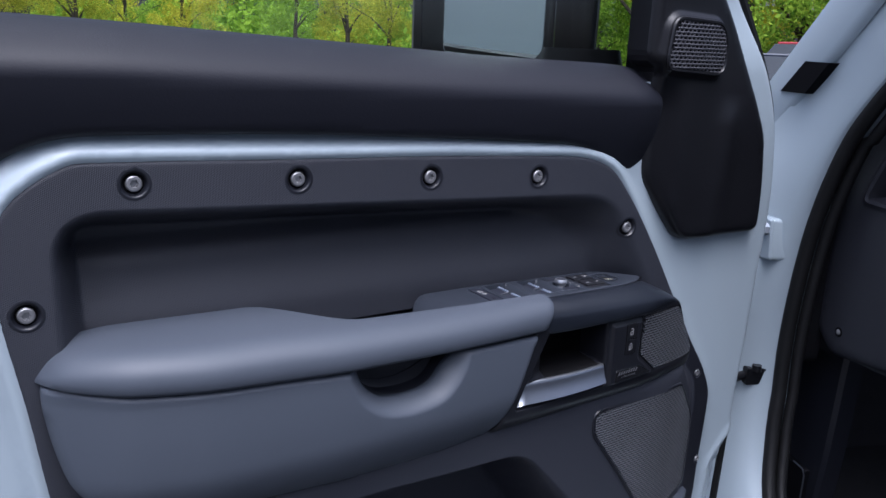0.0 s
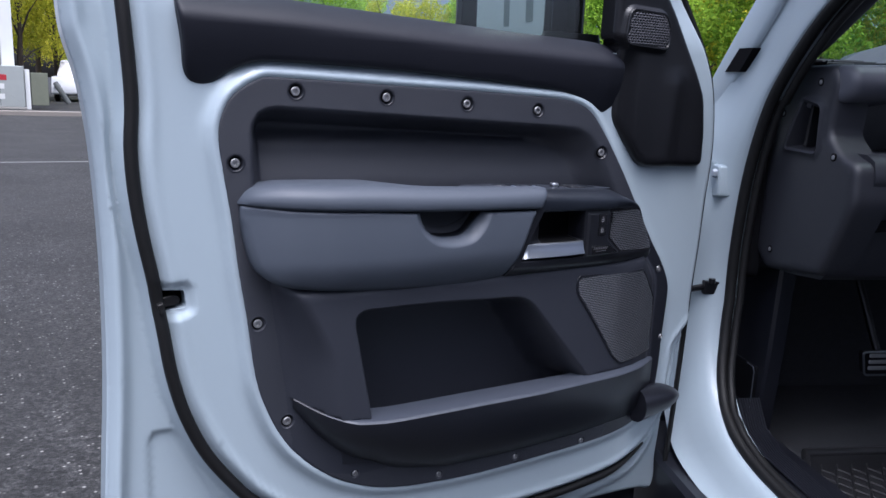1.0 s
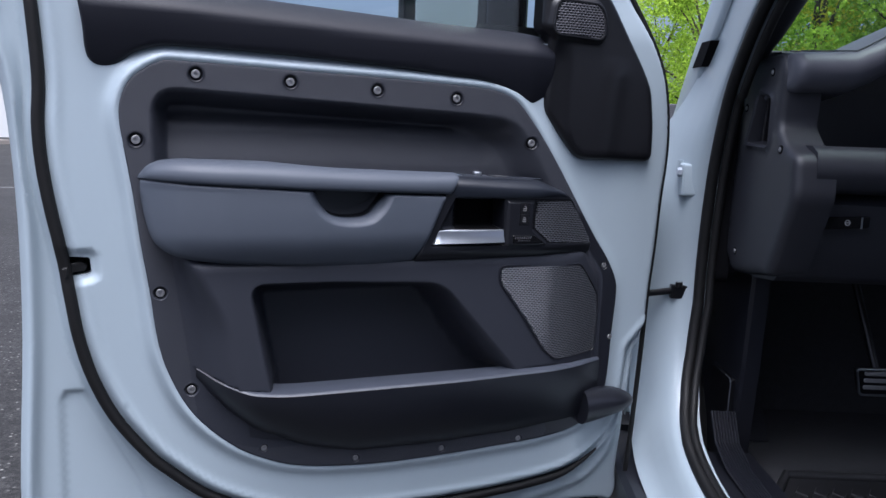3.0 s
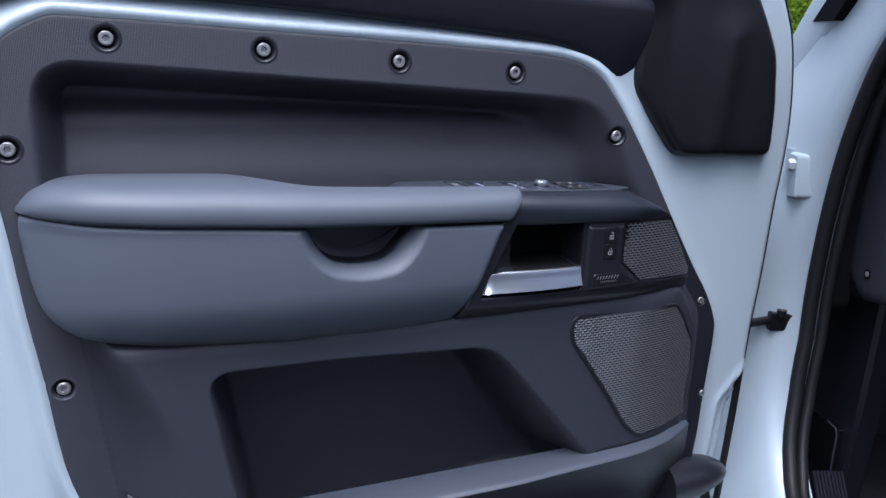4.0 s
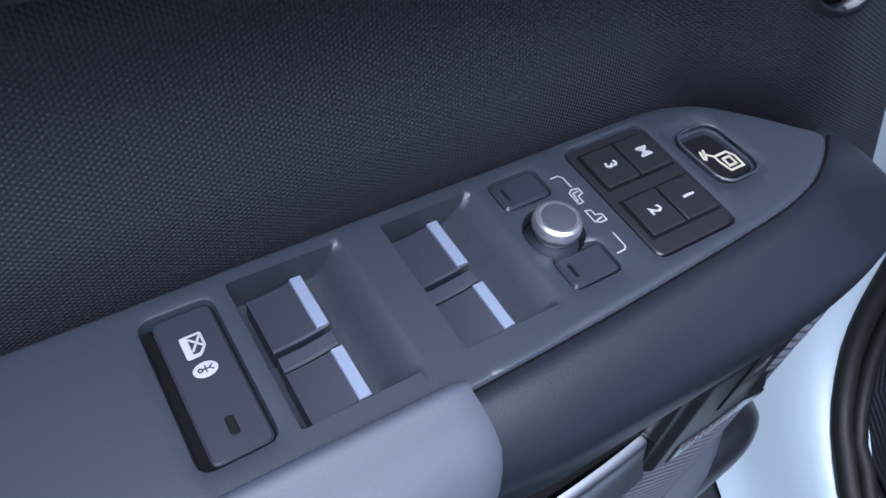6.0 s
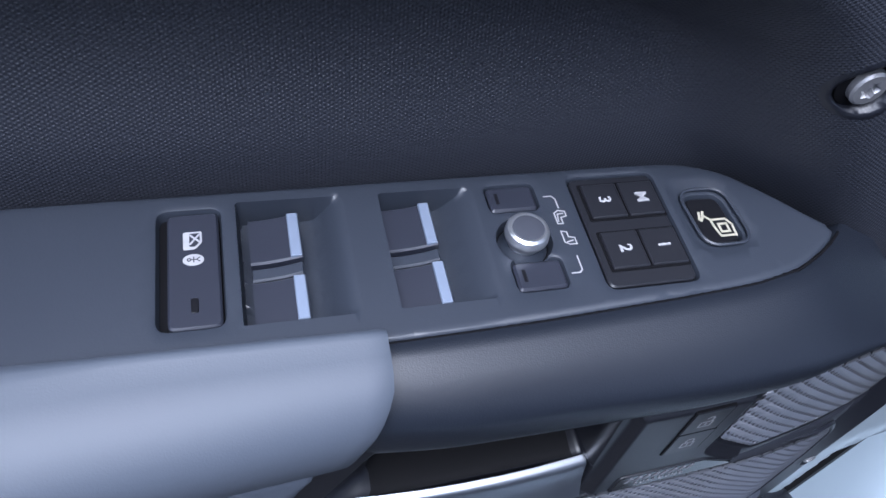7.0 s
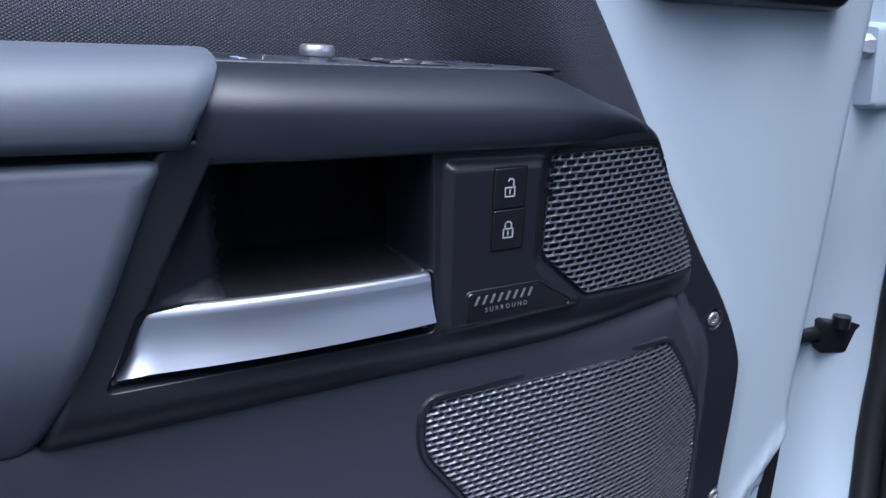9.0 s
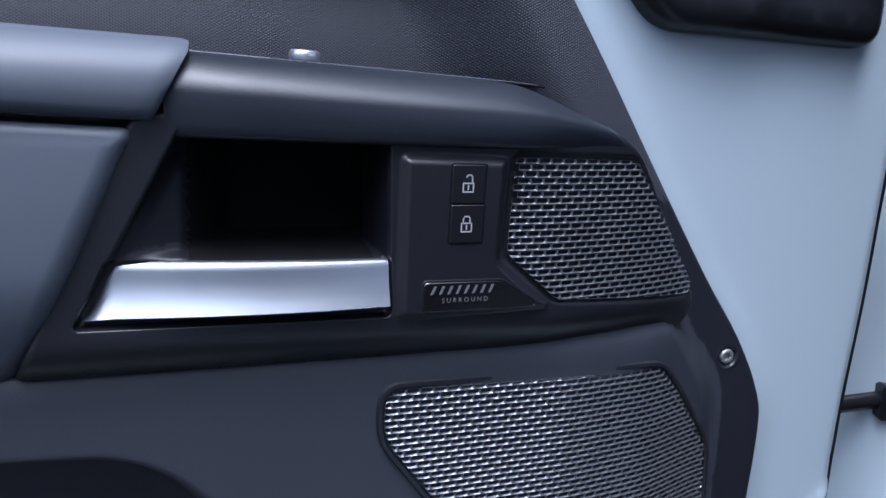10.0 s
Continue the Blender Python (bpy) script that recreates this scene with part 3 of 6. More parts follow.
def panel_y(x, z):
    P = np.stack([x, z], 1)
    y = np.zeros(len(x))
    e = -sdf(PANEL, P)
    b = -sdf(BULGE, P)
    low = ss(0.997, 0.968, z)
    out = -flow(x, [0.1, 0.2, 0.4, 0.5, 0.6, 0.68, 0.73, 0.754, 0.785, 0.8], [0.046, 0.05, 0.047, 0.043, 0.0405, 0.0365, 0.0285, 0.0185, 0.0065, 0.0])
    reach = 0.022 + 0.045 * ss(1.02, 0.86, z) * ss(0.4, 0.3, x)
    y = y + low * out * ss(0.0, 1.0, b / reach) * ss(rim_z(x) - 0.008, rim_z(x) - 0.002, z)
    p = -sdf(POCKET, P)
    wide = 0.026 + 0.024 * ss(0.42, 0.56, x)
    k = ss(0.0, 1.0, p / wide)
    y = y * (1 - k) + 0.055 * k
    shelf = ss(0.9145, 0.9105, z) * ss(0.02, 0.03, p)
    y = y + 0.008 * shelf
    y = y + 0.045 * ss(0.0, 0.01, -sdf([(0.44, 0.985), (0.61, 0.985), (0.61, 1.085), (0.455, 1.085)], P))
    y = y + 0.03 * ss(0.0, 0.012, -sdf([(0.235, 1.01), (0.405, 1.01), (0.405, 1.088), (0.235, 1.088)], P))
    r = -sdf(REC, P)
    wr = 0.026 + 0.03 * ss(0.5, 0.62, x)
    y = y + (0.034 + 0.012 * ss(1.11, 1.17, z) + 0.016 * ss(1.165, 1.19, z)) * ss(0.0, 1.0, r / wr) * ss(1.02, 1.06, z)
    y = y + roll(e, 0.004) * 0.8
    for bx, bz in BOLTS:
        d = np.hypot(x - bx, z - bz)
        k = 0.66 if bz < 0.7 or bx > 0.75 else 1.0
        y = y + 0.0042 * k * ss(0.0102 * k, 0.0078 * k, d) - 0.0003 * np.exp(-((d - 0.0114 * k) / (0.001 * k)) ** 2)
    return y


_rings = [offset(dense(PANEL, 0.006), -k) for k in (0.001, 0.002, 0.004, 0.007)]
_rings += [offset(dense(REC, 0.005), k) for k in (0.002, -0.002, -0.006, -0.01, -0.014, -0.018, -0.022, -0.026)]
_rings += [offset(dense(POCKET, 0.005), k) for k in (0.002, 0, -0.003, -0.006, -0.009, -0.012)]
_rings += [offset(dense(BULGE, 0.006), k) for k in (0.001, -0.001, -0.003, -0.007, -0.012, -0.017, -0.022)]
_rings += [np.array(arc(bx, bz, r, 0, 345, 23)) for bx, bz in BOLTS for r in (0.0156, 0.014, 0.0128, 0.0117, 0.0107, 0.0097, 0.0087, 0.008, 0.0066, 0.004)]
trim = on_door(sheet("trim_panel", dense(PANEL, 0.006), panel_y, 0.008, WEAVE, door, "dark grey moulded trim panel with a fine dimpled texture", rings=_rings, back=0.02, sharp=60, soft=0.0008))


def bolt(x, z, y, r):
    """A flat screw head with a six-lobed socket."""
    bm = bmesh.new()
    n = 24
    rows = []
    for rad, dy in ((r, 0.004), (r, 0.0008), (r * 0.86, 0.0), (r * 0.5, 0.0), (r * 0.46, 0.0004), (r * 0.42, 0.0022)):
        row = []
        for k in range(n):
            a = 2 * math.pi * k / n
            q = rad * (1 + (0.16 * math.cos(6 * a) if rad < r * 0.55 else 0))
            row.append(bm.verts.new((x + q * math.cos(a), y + dy, z + q * math.sin(a))))
        rows.append(row)
    for a, b in zip(rows[:-1], rows[1:]):
        for k in range(n):
            bm.faces.new((a[k], a[(k + 1) % n], b[(k + 1) % n], b[k]))
    bm.faces.new(rows[-1])
    bmesh.ops.recalc_face_normals(bm, faces=bm.faces)
    return bm


for bx, bz in BOLTS:
    small = bz < 0.7 or bx > 0.75
    yy = float(panel_y(np.array([bx]), np.array([bz]))[0])
    on_door(part("bolt", bolt(bx, bz, yy - (0.0028 if small else 0.0033), 0.0046 if small else 0.0062), BOLTM, trim, "bright steel screw head"))
    cup = part("bolt_cup", bolt(bx, bz, yy - 0.0004, 0.006 if small else 0.0092), HOLE, trim, "black socket round the screw")
trim.data.materials.append(PANELM)
trim.data.materials.append(TRIM)
for f_ in trim.data.polygons:
    if min((f_.center.x - bx) ** 2 + (f_.center.z - bz) ** 2 for bx, bz in BOLTS) < 0.0128 ** 2:
        f_.material_index = 2
    if f_.center.z < 1.04:
        inside = float(sdf(BULGE, [(f_.center.x, f_.center.z)])[0]) < 0.0
        f_.material_index = 1 if inside else 2 if f_.center.x > 0.7 else 0

# belt-line trim
BELT_OUT = spline([(-0.036, 1.298), (-0.034, 1.266), (-0.028, 1.25), (-0.016, 1.243), (0.0, 1.245), (0.014, 1.254), (0.027, 1.264), (0.053, 1.274), (0.092, 1.277), (0.23, 1.2745), (0.383, 1.267),
                   (0.5, 1.259), (0.553, 1.254), (0.6, 1.238), (0.629, 1.219), (0.652, 1.211), (0.668, 1.214), (0.676, 1.24), (0.68, 1.29), (0.676, 1.322), (0.656, 1.337), (0.472, 1.343),
                   (0.343, 1.349), (0.188, 1.356), (0.104, 1.36), (0.0, 1.363), (-0.036, 1.362), (-0.042, 1.345)], 4)


def belt_y(x, z):
    top = np.interp(x, [-0.05, 0.1, 0.343, 0.656, 0.7], [1.363, 1.36, 1.349, 1.337, 1.334])
    d = top - z
    P = np.stack([x, z], 1)
    e = -sdf(BELT_OUT, P)
    y = -0.013 + 0.05 * np.clip(1 - d / 0.042, 0, 1) ** 2
    y = y + 0.024 * np.clip((d - 0.028) / 0.09, 0, 1.2) ** 1.8
    return y + roll(e, 0.006) + 0.012 * ss(0.63, 0.69, x)


on_door(sheet("belt_trim", dense(BELT_OUT, 0.006), belt_y, 0.008, BELT, door, "black soft-touch roll along the window line", back=0.05,
              rings=[offset(dense(BELT_OUT, 0.006), -k) for k in (0.001, 0.0025, 0.005)], sharp=70, soft=0.001))

# mirror corner trim with its tweeter
SAIL = rounded([(0.665, 1.213), (0.70, 1.169), (0.733, 1.132), (0.884, 1.13), (0.883, 1.19), (0.873, 1.257), (0.85, 1.297), (0.828, 1.329), (0.789, 1.388), (0.753, 1.435), (0.655, 1.55), (0.652, 1.345), (0.668, 1.335)], 0.016, 5)
TWEET = rounded([(0.666, 1.338), (0.759, 1.333), (0.761, 1.364), (0.75, 1.386), (0.673, 1.389)], 0.012, 5)


def sail_y(x, z):
    P = np.stack([x, z], 1)
    e = -sdf(SAIL, P)
    y = -0.004 + roll(e, 0.012)
    y = y - 0.004 * np.exp(-((x - 0.785 - 0.1 * (z - 1.2)) / 0.022) ** 2) * ss(1.31, 1.27, z)
    y = y + 0.008 * ss(0.712, 0.672, x) * ss(1.34, 1.29, z)
    y = y - 0.007 * ss(0.006, -0.004, sdf(TWEET, P) - 0.006)
    return y


sail = on_door(sheet("mirror_corner_trim", dense(SAIL, 0.006), sail_y, 0.008, SATIN, door, "satin black plastic corner trim", back=0.03,
                     rings=[offset(dense(SAIL, 0.006), -k) for k in (0.001, 0.003, 0.006, 0.01)] + [offset(dense(TWEET, 0.004), k) for k in (0.012, 0.009, 0.006, 0.003, 0.0)], sharp=60, soft=0.0008))


def grille(name, outline, ys, pitch, row, slot, bar, parent, label, metal=None):
    """Sheet metal with rows of staggered slots, each cut through; ys gives the depth."""
    verts, faces = [], []
    lo, hi = np.min(outline, 0), np.max(outline, 0)
    nz = int((hi[1] - lo[1]) / row) + 2
    nx = int((hi[0] - lo[0]) / pitch) + 3
    cells = []
    for j in range(nz):
        for i in range(nx):
            cells.append((lo[0] + (i - 1 + 0.5 * (j % 2)) * pitch, lo[1] + (j + 0.5) * row))
    C = np.array(cells)
    ok = sdf(outline, C) < row * 0.3
    n = 12
    for cx, cz in C[ok]:
        k = len(verts)
        hx, hz = slot / 2, bar / 2
        ring = []
        for a in range(n):
            t = 2 * math.pi * (a + 0.5) / n
            ring.append((cx + math.copysign(hx - hz, math.cos(t)) + hz * math.cos(t), cz + hz * math.sin(t)))
        rect = []
        for a in range(n):
            t = 2 * math.pi * (a + 0.5) / n
            q = max(abs(math.cos(t)) , abs(math.sin(t)))
            rect.append((cx + pitch / 2 * np.clip(math.cos(t) / 0.707, -1, 1) , cz + row / 2 * np.clip(math.sin(t) / 0.707, -1, 1)))
        for lst, dy in ((rect, -0.0004), (ring, 0.0003), (ring, 0.0007)):
            A = np.array(lst)
            yy = ys(A[:, 0], A[:, 1])
            verts += [(p[0], y + dy, p[1]) for p, y in zip(lst, yy)]
        for a in range(n):
            b = (a + 1) % n
            faces.append((k + a, k + b, k + n + b, k + n + a))
            faces.append((k + n + a, k + n + b, k + 2 * n + b, k + 2 * n + a))
    V = np.array(verts)
    Q = V[:, [0, 2]]
    out = sdf(outline, Q) > 0
    B = dense(outline, 0.0008)
    for i in np.nonzero(out)[0]:
        q = B[np.argmin(((B - Q[i]) ** 2).sum(1))]
        V[i, 0], V[i, 2] = q
    return on_door(link(name, V, faces, metal or GRILLE, parent, label, 50))


def backing(outline, ys, dy, parent):
    return on_door(sheet("grille_backing", dense(outline, 0.006), lambda x, z: ys(x, z) + dy, 0.012, HOLE, parent, "", back=0.006))


tw = grille("tweeter_grille", TWEET, lambda x, z: sail_y(x, z) * 0 - 0.0145 + 0.9 * ((x - 0.71) ** 2 + (z - 1.366) ** 2), 0.0066, 0.0042, 0.0046, 0.0022, door, "dark perforated tweeter grille with slotted holes", TWEETM)
backing(TWEET, lambda x, z: 0 * x - 0.0115, 0.0005, tw)
on_door(tube("tweeter_rim", [(x, -0.0118, z) for x, z in np.vstack([offset(TWEET, 0.002), offset(TWEET, 0.002)[:1]])], 0.0022, SATIN, door, sides=6, caps=False))

# padded armrest, front part below the seam
ARM = np.vstack([spline([(0.2, 1.0845), (0.25, 1.0815)], 3, False), spline([(0.266, 1.0805), (0.279, 1.058), (0.295, 1.045), (0.322, 1.0415), (0.347, 1.046), (0.362, 1.062), (0.374, 1.0765)], 4, False),
                 rounded([(0.39, 1.076), (0.4745, 1.0735), (0.4335, 0.981), (0.418, 0.9625)], 0.006, 3)[3:],
                 spline([(0.4, 0.963), (0.25, 0.967), (0.13, 0.976), (0.085, 0.983), (0.062, 0.992), (0.046, 1.008), (0.037, 1.035), (0.031, 1.07), (0.031, 1.091)], 4, False), [(0.05, 1.0915), (0.1, 1.0885), (0.15, 1.0865)]])
ARM = dense(ARM, 0.004)
CUP = rounded([(0.255, 1.085), (0.268, 1.052), (0.29, 1.036), (0.322, 1.031), (0.355, 1.036), (0.374, 1.055), (0.386, 1.085)], 0.02, 6)


def arm_y(x, z):
    P = np.stack([x, z], 1)
    e = -sdf(ARM, P)
    y = front_y(x) + 0.002
    y = y + roll(e, 0.009) * ss(1.075, 1.06, z) + roll(e, 0.004) * ss(1.06, 1.075, z)
    y = y + 0.02 * np.clip((1.02 - z) / 0.05, 0, 1) ** 2
    y = y - 0.003 * np.sin(np.clip((z - 0.97) / 0.11, 0, 1) * math.pi)
    c = sdf(CUP, P)
    return y + 0.011 * ss(0.004, -0.012, c)


arm = on_door(sheet("armrest_front", ARM, arm_y, 0.007, SOFT, door, "padded grey vinyl armrest front with a pull cup", back=0.075,
                    rings=[offset(dense(ARM, 0.004), -k) for k in (0.0008, 0.002, 0.004, 0.0065, 0.009)] + [offset(dense(CUP, 0.004), k) for k in (0.004, 0.001, -0.003, -0.007, -0.011)], sharp=70, soft=0.0008))
# lining of the pull cup, set just inside the notch
NOTCH = spline([(0.266, 1.0825), (0.279, 1.0595), (0.295, 1.0464), (0.322, 1.0428), (0.346, 1.0474), (0.3605, 1.063), (0.372, 1.0785)], 4, False)
rows = []
for q, (back_, lift) in enumerate(((0.003, 0.0), (0.016, 0.0), (0.021, 0.03), (0.024, 0.14), (0.026, 0.5), (0.026, 1.0))):
    rows.append([(x, float(arm_y(np.array([x]), np.array([z]))[0]) * (1 - q / 5) - 0.062 * q / 5 + back_, z + lift * max(0.0, 1.084 - z)) for x, z in NOTCH])
on_door(loft("pull_cup", rows, TRIM, door, "dark inside of the pull cup"))

# armrest top pad
rows = []
for x in np.r_[np.linspace(0.028, 0.06, 7), np.linspace(0.075, 0.46, 40), 0.475, 0.486, 0.491, 0.4935]:
    f = float(front_y(np.array([x]))[0])
    bk = 0.03 - 0.061 * float(ss(0.2, 0.285, x))
    seam = float(flow(x, [0.03, 0.1, 0.25, 0.49], [1.0925, 1.0895, 1.0835, 1.0765]))
    top = float(flow(x, [0.028, 0.045, 0.08, 0.2, 0.3, 0.4, 0.49], [1.104, 1.116, 1.1215, 1.1195, 1.114, 1.111, 1.109]))
    sh = 0.0
    if x < 0.045:
        sh = 0.012 * (1 - (x - 0.028) / 0.017) ** 2
    if x > 0.489:
        sh = 0.0015 * ((x - 0.489) / 0.0045) ** 2
    f += sh - 0.0015
    top -= sh * 0.6
    hh = top - seam
    wr = min(0.03, bk - 0.005 - f)
    row = [(x, bk, seam + 0.002), (x, f + 0.02, seam), (x, f + 0.004, seam + 0.0002), (x, f + 0.001, seam + 0.0022), (x, f - 0.0005, seam + 0.15 * hh)]
    for k in range(8):
        a_ = math.pi / 2 * k / 7
        row.append((x, f + wr * (1 - math.cos(a_)), seam + 0.36 * hh + (0.64 * hh - 0.0006) * math.sin(a_)))
    row += [(x, f + wr + (bk - 0.003 - f - wr) * 0.6, top), (x, bk - 0.0015, top - 0.001), (x, bk, top - 0.004)]
    cut = 0.5 * float(ss(0.4, 0.49, x))
    rows.append([(px - cut * max(0.0, 1.104 - pz), py, pz) for px, py, pz in row])
on_door(loft("armrest_pad", rows, SOFT, door, "smooth padded grey vinyl armrest top", closed=True, caps=True, sharp=60))
# floor of the hollow behind the pad
on_door(loft("armrest_hollow", [[(x, y, 1.083 - 0.03 * math.sin(math.pi * np.clip((x - 0.24) / 0.14, 0, 1))) for y in (-0.035, 0.0, 0.036)] for x in np.linspace(0.22, 0.4, 12)], HOLE, door))

# ---- switch console ----
Z0 = 1.107


def settled(ob, low=0.0, high=0.001):
    """The switch panel falls away a little towards the hinge; what lies below low stays where it is."""
    co = np.empty(len(ob.data.vertices) * 3)
    ob.data.vertices.foreach_get("co", co)
    x, y, z = co.reshape(-1, 3).T
    d = 0.036 * np.clip(x - 0.43, 0, 1) * ss(low, high, z)
    co = np.stack([x + (x - 0.493) * d / 0.187, y + (y + 0.16) * d / 0.187, z - d], 1)
    ob.data.vertices.foreach_set("co", co.ravel())
    ob.data.update()


before_console = set(bpy.data.objects)
CON = dense(np.vstack([spline([(0.6, 0.0225), (0.5, 0.023), (0.4, 0.023), (0.376, 0.0215), (0.366, 0.014), (0.362, 0.0), (0.3625, -0.02), (0.366, -0.033), (0.38, -0.0355)], 4, False),
                       spline([(0.45, -0.0368), (0.5, -0.0365), (0.54, -0.0355), (0.587, -0.0331), (0.615, -0.031), (0.632, -0.0275), (0.645, -0.0212), (0.654, -0.0135), (0.6475, -0.006), (0.638, 0.004), (0.624, 0.016), (0.61, 0.0215)], 4, False)]), 0.004)
TRAY = np.array([(0.4555, -0.026), (0.532, -0.026), (0.5315, 0.017), (0.4555, 0.018)])
WELL = [rounded(box2(0.4325, 0.4505, -0.0253, 0.0165), 0.003, 4), rounded(box2(0.565, 0.5965, -0.0275, 0.0185), 0.003, 4), rounded([(0.6045, 0.007), (0.6185, 0.007), (0.62, -0.0135), (0.6055, -0.0135)], 0.004, 5),
        rounded(box2(0.5353, 0.552, 0.0063, 0.0172), 0.002, 4), rounded(box2(0.5363, 0.5527, -0.025, -0.0138), 0.002, 4), np.array(arc(0.5432, -0.0058, 0.0088, 0, 352, 44))]
RING = rounded([(0.6, 0.0125), (0.62, 0.0125), (0.6235, -0.0165), (0.601, -0.0175)], 0.006, 6)


def con_z(x, y):
    P = np.stack([x, y], 1)
    e = -sdf(CON, P)
    z = Z0 - roll(e, 0.0014) - 0.016 * np.clip((0.385 - x) / 0.024, 0, 1) ** 2
    t = sdf(TRAY, P)
    prof = -0.0105 * (ss(0.4553, 0.456, x) - ss(0.4775, 0.488, x) + ss(0.4998, 0.5004, x) - ss(0.5175, 0.531, x))
    z = z + prof * ss(0.0003, -0.0003, t)
    for w in WELL:
        d = sdf(w, P)
        z = z - 0.0045 * ss(0.0003, -0.0003, d) - 0.0004 * ss(0.0014, 0.0003, d)
    r = sdf(RING, P)
    return z - 0.0012 * ss(0.0006, -0.0006, r)


_cr = [offset(dense(CON, 0.004), -k) for k in (0.0003, 0.0007, 0.0014, 0.003)]
_cr += [offset(dense(w, 0.0015), k) for w in WELL for k in (0.0016, 0.0005, 0.0001, -0.00035)]
_cr += [offset(dense(TRAY, 0.0012), k) for k in (0.0004, -0.0004)] + [offset(dense(RING, 0.002), k) for k in (0.0007, -0.0007)]
_cr += [np.stack([np.full(30, xx), np.linspace(-0.0255, 0.0172, 30)], 1) for xx in (0.4554, 0.4561, 0.4997, 0.5005, 0.479, 0.482, 0.485, 0.488, 0.489, 0.5175, 0.521, 0.525, 0.529, 0.531)]
con = on_door(sheet("switch_console", CON, con_z, 0.0042, CONSOLE, door, "smooth dark grey switch panel along the armrest", rings=_cr, back=0.018, up=True, sharp=50))


def rocker(x0, x1, y0, y1, drop=0.0):
    """One window rocker: a sloping paddle with a bright strip on its far lip."""
    bm = bmesh.new()
    n = 8
    rows = []
    for y in (y0, y0 + 0.0006, y1 - 0.0006, y1):
        dz = -0.0006 if y in (y0, y1) else 0.0
        row = []
        for k in range(n + 1):
            t = k / n
            row.append(bm.verts.new((x0 + (x1 - x0) * t, y, Z0 - 0.0032 + 0.0022 * t * t + dz - drop)))
        row.append(bm.verts.new((x1 + 0.0004, y, Z0 - 0.0016 + dz - drop)))
        row.append(bm.verts.new((x1 - 0.0004, y, Z0 - 0.0105)))
        row.insert(0, bm.verts.new((x0, y, Z0 - 0.0105)))
        rows.append(row)
    for a, b in zip(rows[:-1], rows[1:]):
        for k in range(len(a) - 1):
            bm.faces.new((a[k], a[k + 1], b[k + 1], b[k]))
    bm.faces.new(rows[0])
    bm.faces.new(rows[-1])
    bmesh.ops.recalc_face_normals(bm, faces=bm.faces)
    return bm


for x0 in (0.4585, 0.5003):
    for y0, y1 in ((-0.0258, -0.01), (-0.0035, 0.0135)):
        sw = on_door(part("window_switch", rocker(x0, x0 + 0.0152, y0, y1), SWITCH, door, "dark window rocker switch"))
        block("switch_strip", rounded(box2(x0 + 0.0118, x0 + 0.0152, y0 + 0.0003, y1 - 0.0003), 0.0003, 2), Z0 - 0.0007, Z0 - 0.0022, STRIPM, sw, "pale metallic strip", 0.0003, up=True)
    on_door(part("switch_divider", rocker(x0 + 0.0003, x0 + 0.0148, -0.009, -0.0045, 0.0009), CONSOLE, door))

put_top = lambda zz: (lambda a, b: (a, b, zz))
lockout = on_door(block("window_lock_button", rounded(box2(0.4352, 0.4499, -0.0249, 0.0158), 0.0022, 4), Z0 - 0.0008, Z0 - 0.004, SWITCH, door, "grey rear-window lock button", 0.0006, up=True))
zi = Z0 - 0.0007
block("window_icon", rounded([(0.4397, 0.0088), (0.4397, 0.0022), (0.4431, 0.0022), (0.4451, 0.0046), (0.4451, 0.0088)], 0.0006, 3), zi, zi - 0.0006, ICONG, lockout, "white printed window symbol", 0.0001, up=True)
block("window_icon_pane", rounded([(0.4415, 0.0081), (0.4415, 0.0032), (0.4431, 0.0032), (0.4445, 0.0049), (0.4445, 0.0081)], 0.0003, 2), zi + 0.0001, zi - 0.0006, SWITCH, lockout, "", 0.00005, up=True)
ribbons("window_icon_cross", [[(0.4417, 0.004), (0.4443, 0.0074)], [(0.4443, 0.0048), (0.4417, 0.0074)]], 0.0006, put_top(zi + 0.0002), ICONG, lockout)
block("child_icon", np.array([(0.4425 + 0.003 * math.cos(k), -0.0016 + 0.0021 * math.sin(k)) for k in np.linspace(0, 2 * math.pi, 24, endpoint=False)]), zi, zi - 0.0006, ICONG, lockout, "white printed symbol", 0.0001, up=True)
ribbons("child_icon_figure", [arc(0.4413, -0.0016, 0.0005, 0, 360, 8), [(0.4419, -0.0016), (0.4434, -0.0016), (0.4443, -0.0009)], [(0.4434, -0.0016), (0.4443, -0.0023)], [(0.4426, -0.0007), (0.4426, -0.0025)]], 0.00035, put_top(zi + 0.0001), SWITCH, lockout)
block("indicator", rounded(box2(0.4414, 0.4436, -0.0201, -0.0149), 0.0009, 4), zi + 0.0002, zi - 0.0006, SATIN, lockout, "small dark indicator window", 0.0003, up=True)

# mirror adjuster
KNOBCAP = mat("knob_cap_plastic", (0.045, 0.048, 0.06), 0.34, vary=0.06, vscale=20)
knob = on_door(tube("mirror_knob", [(0.5432, -0.0058, z) for z in (Z0 - 0.005, Z0 + 0.0008, Z0 + 0.0013, Z0 + 0.0026, Z0 + 0.0044, Z0 + 0.0055, Z0 + 0.006, Z0 + 0.0057)],
                                 [0.0054, 0.0056, 0.0067, 0.0072, 0.0071, 0.0066, 0.0057, 0.0052], KNOBM, door, "satin grey mirror adjusting knob", sides=40, sharp=28))
tube("knob_cap", [(0.5432, -0.0058, Z0 + z) for z in (0.0052, 0.0059, 0.0061, 0.00615)], [0.0053, 0.0052, 0.0046, 0.002], KNOBCAP, knob, "dark grey domed cap", sides=36)
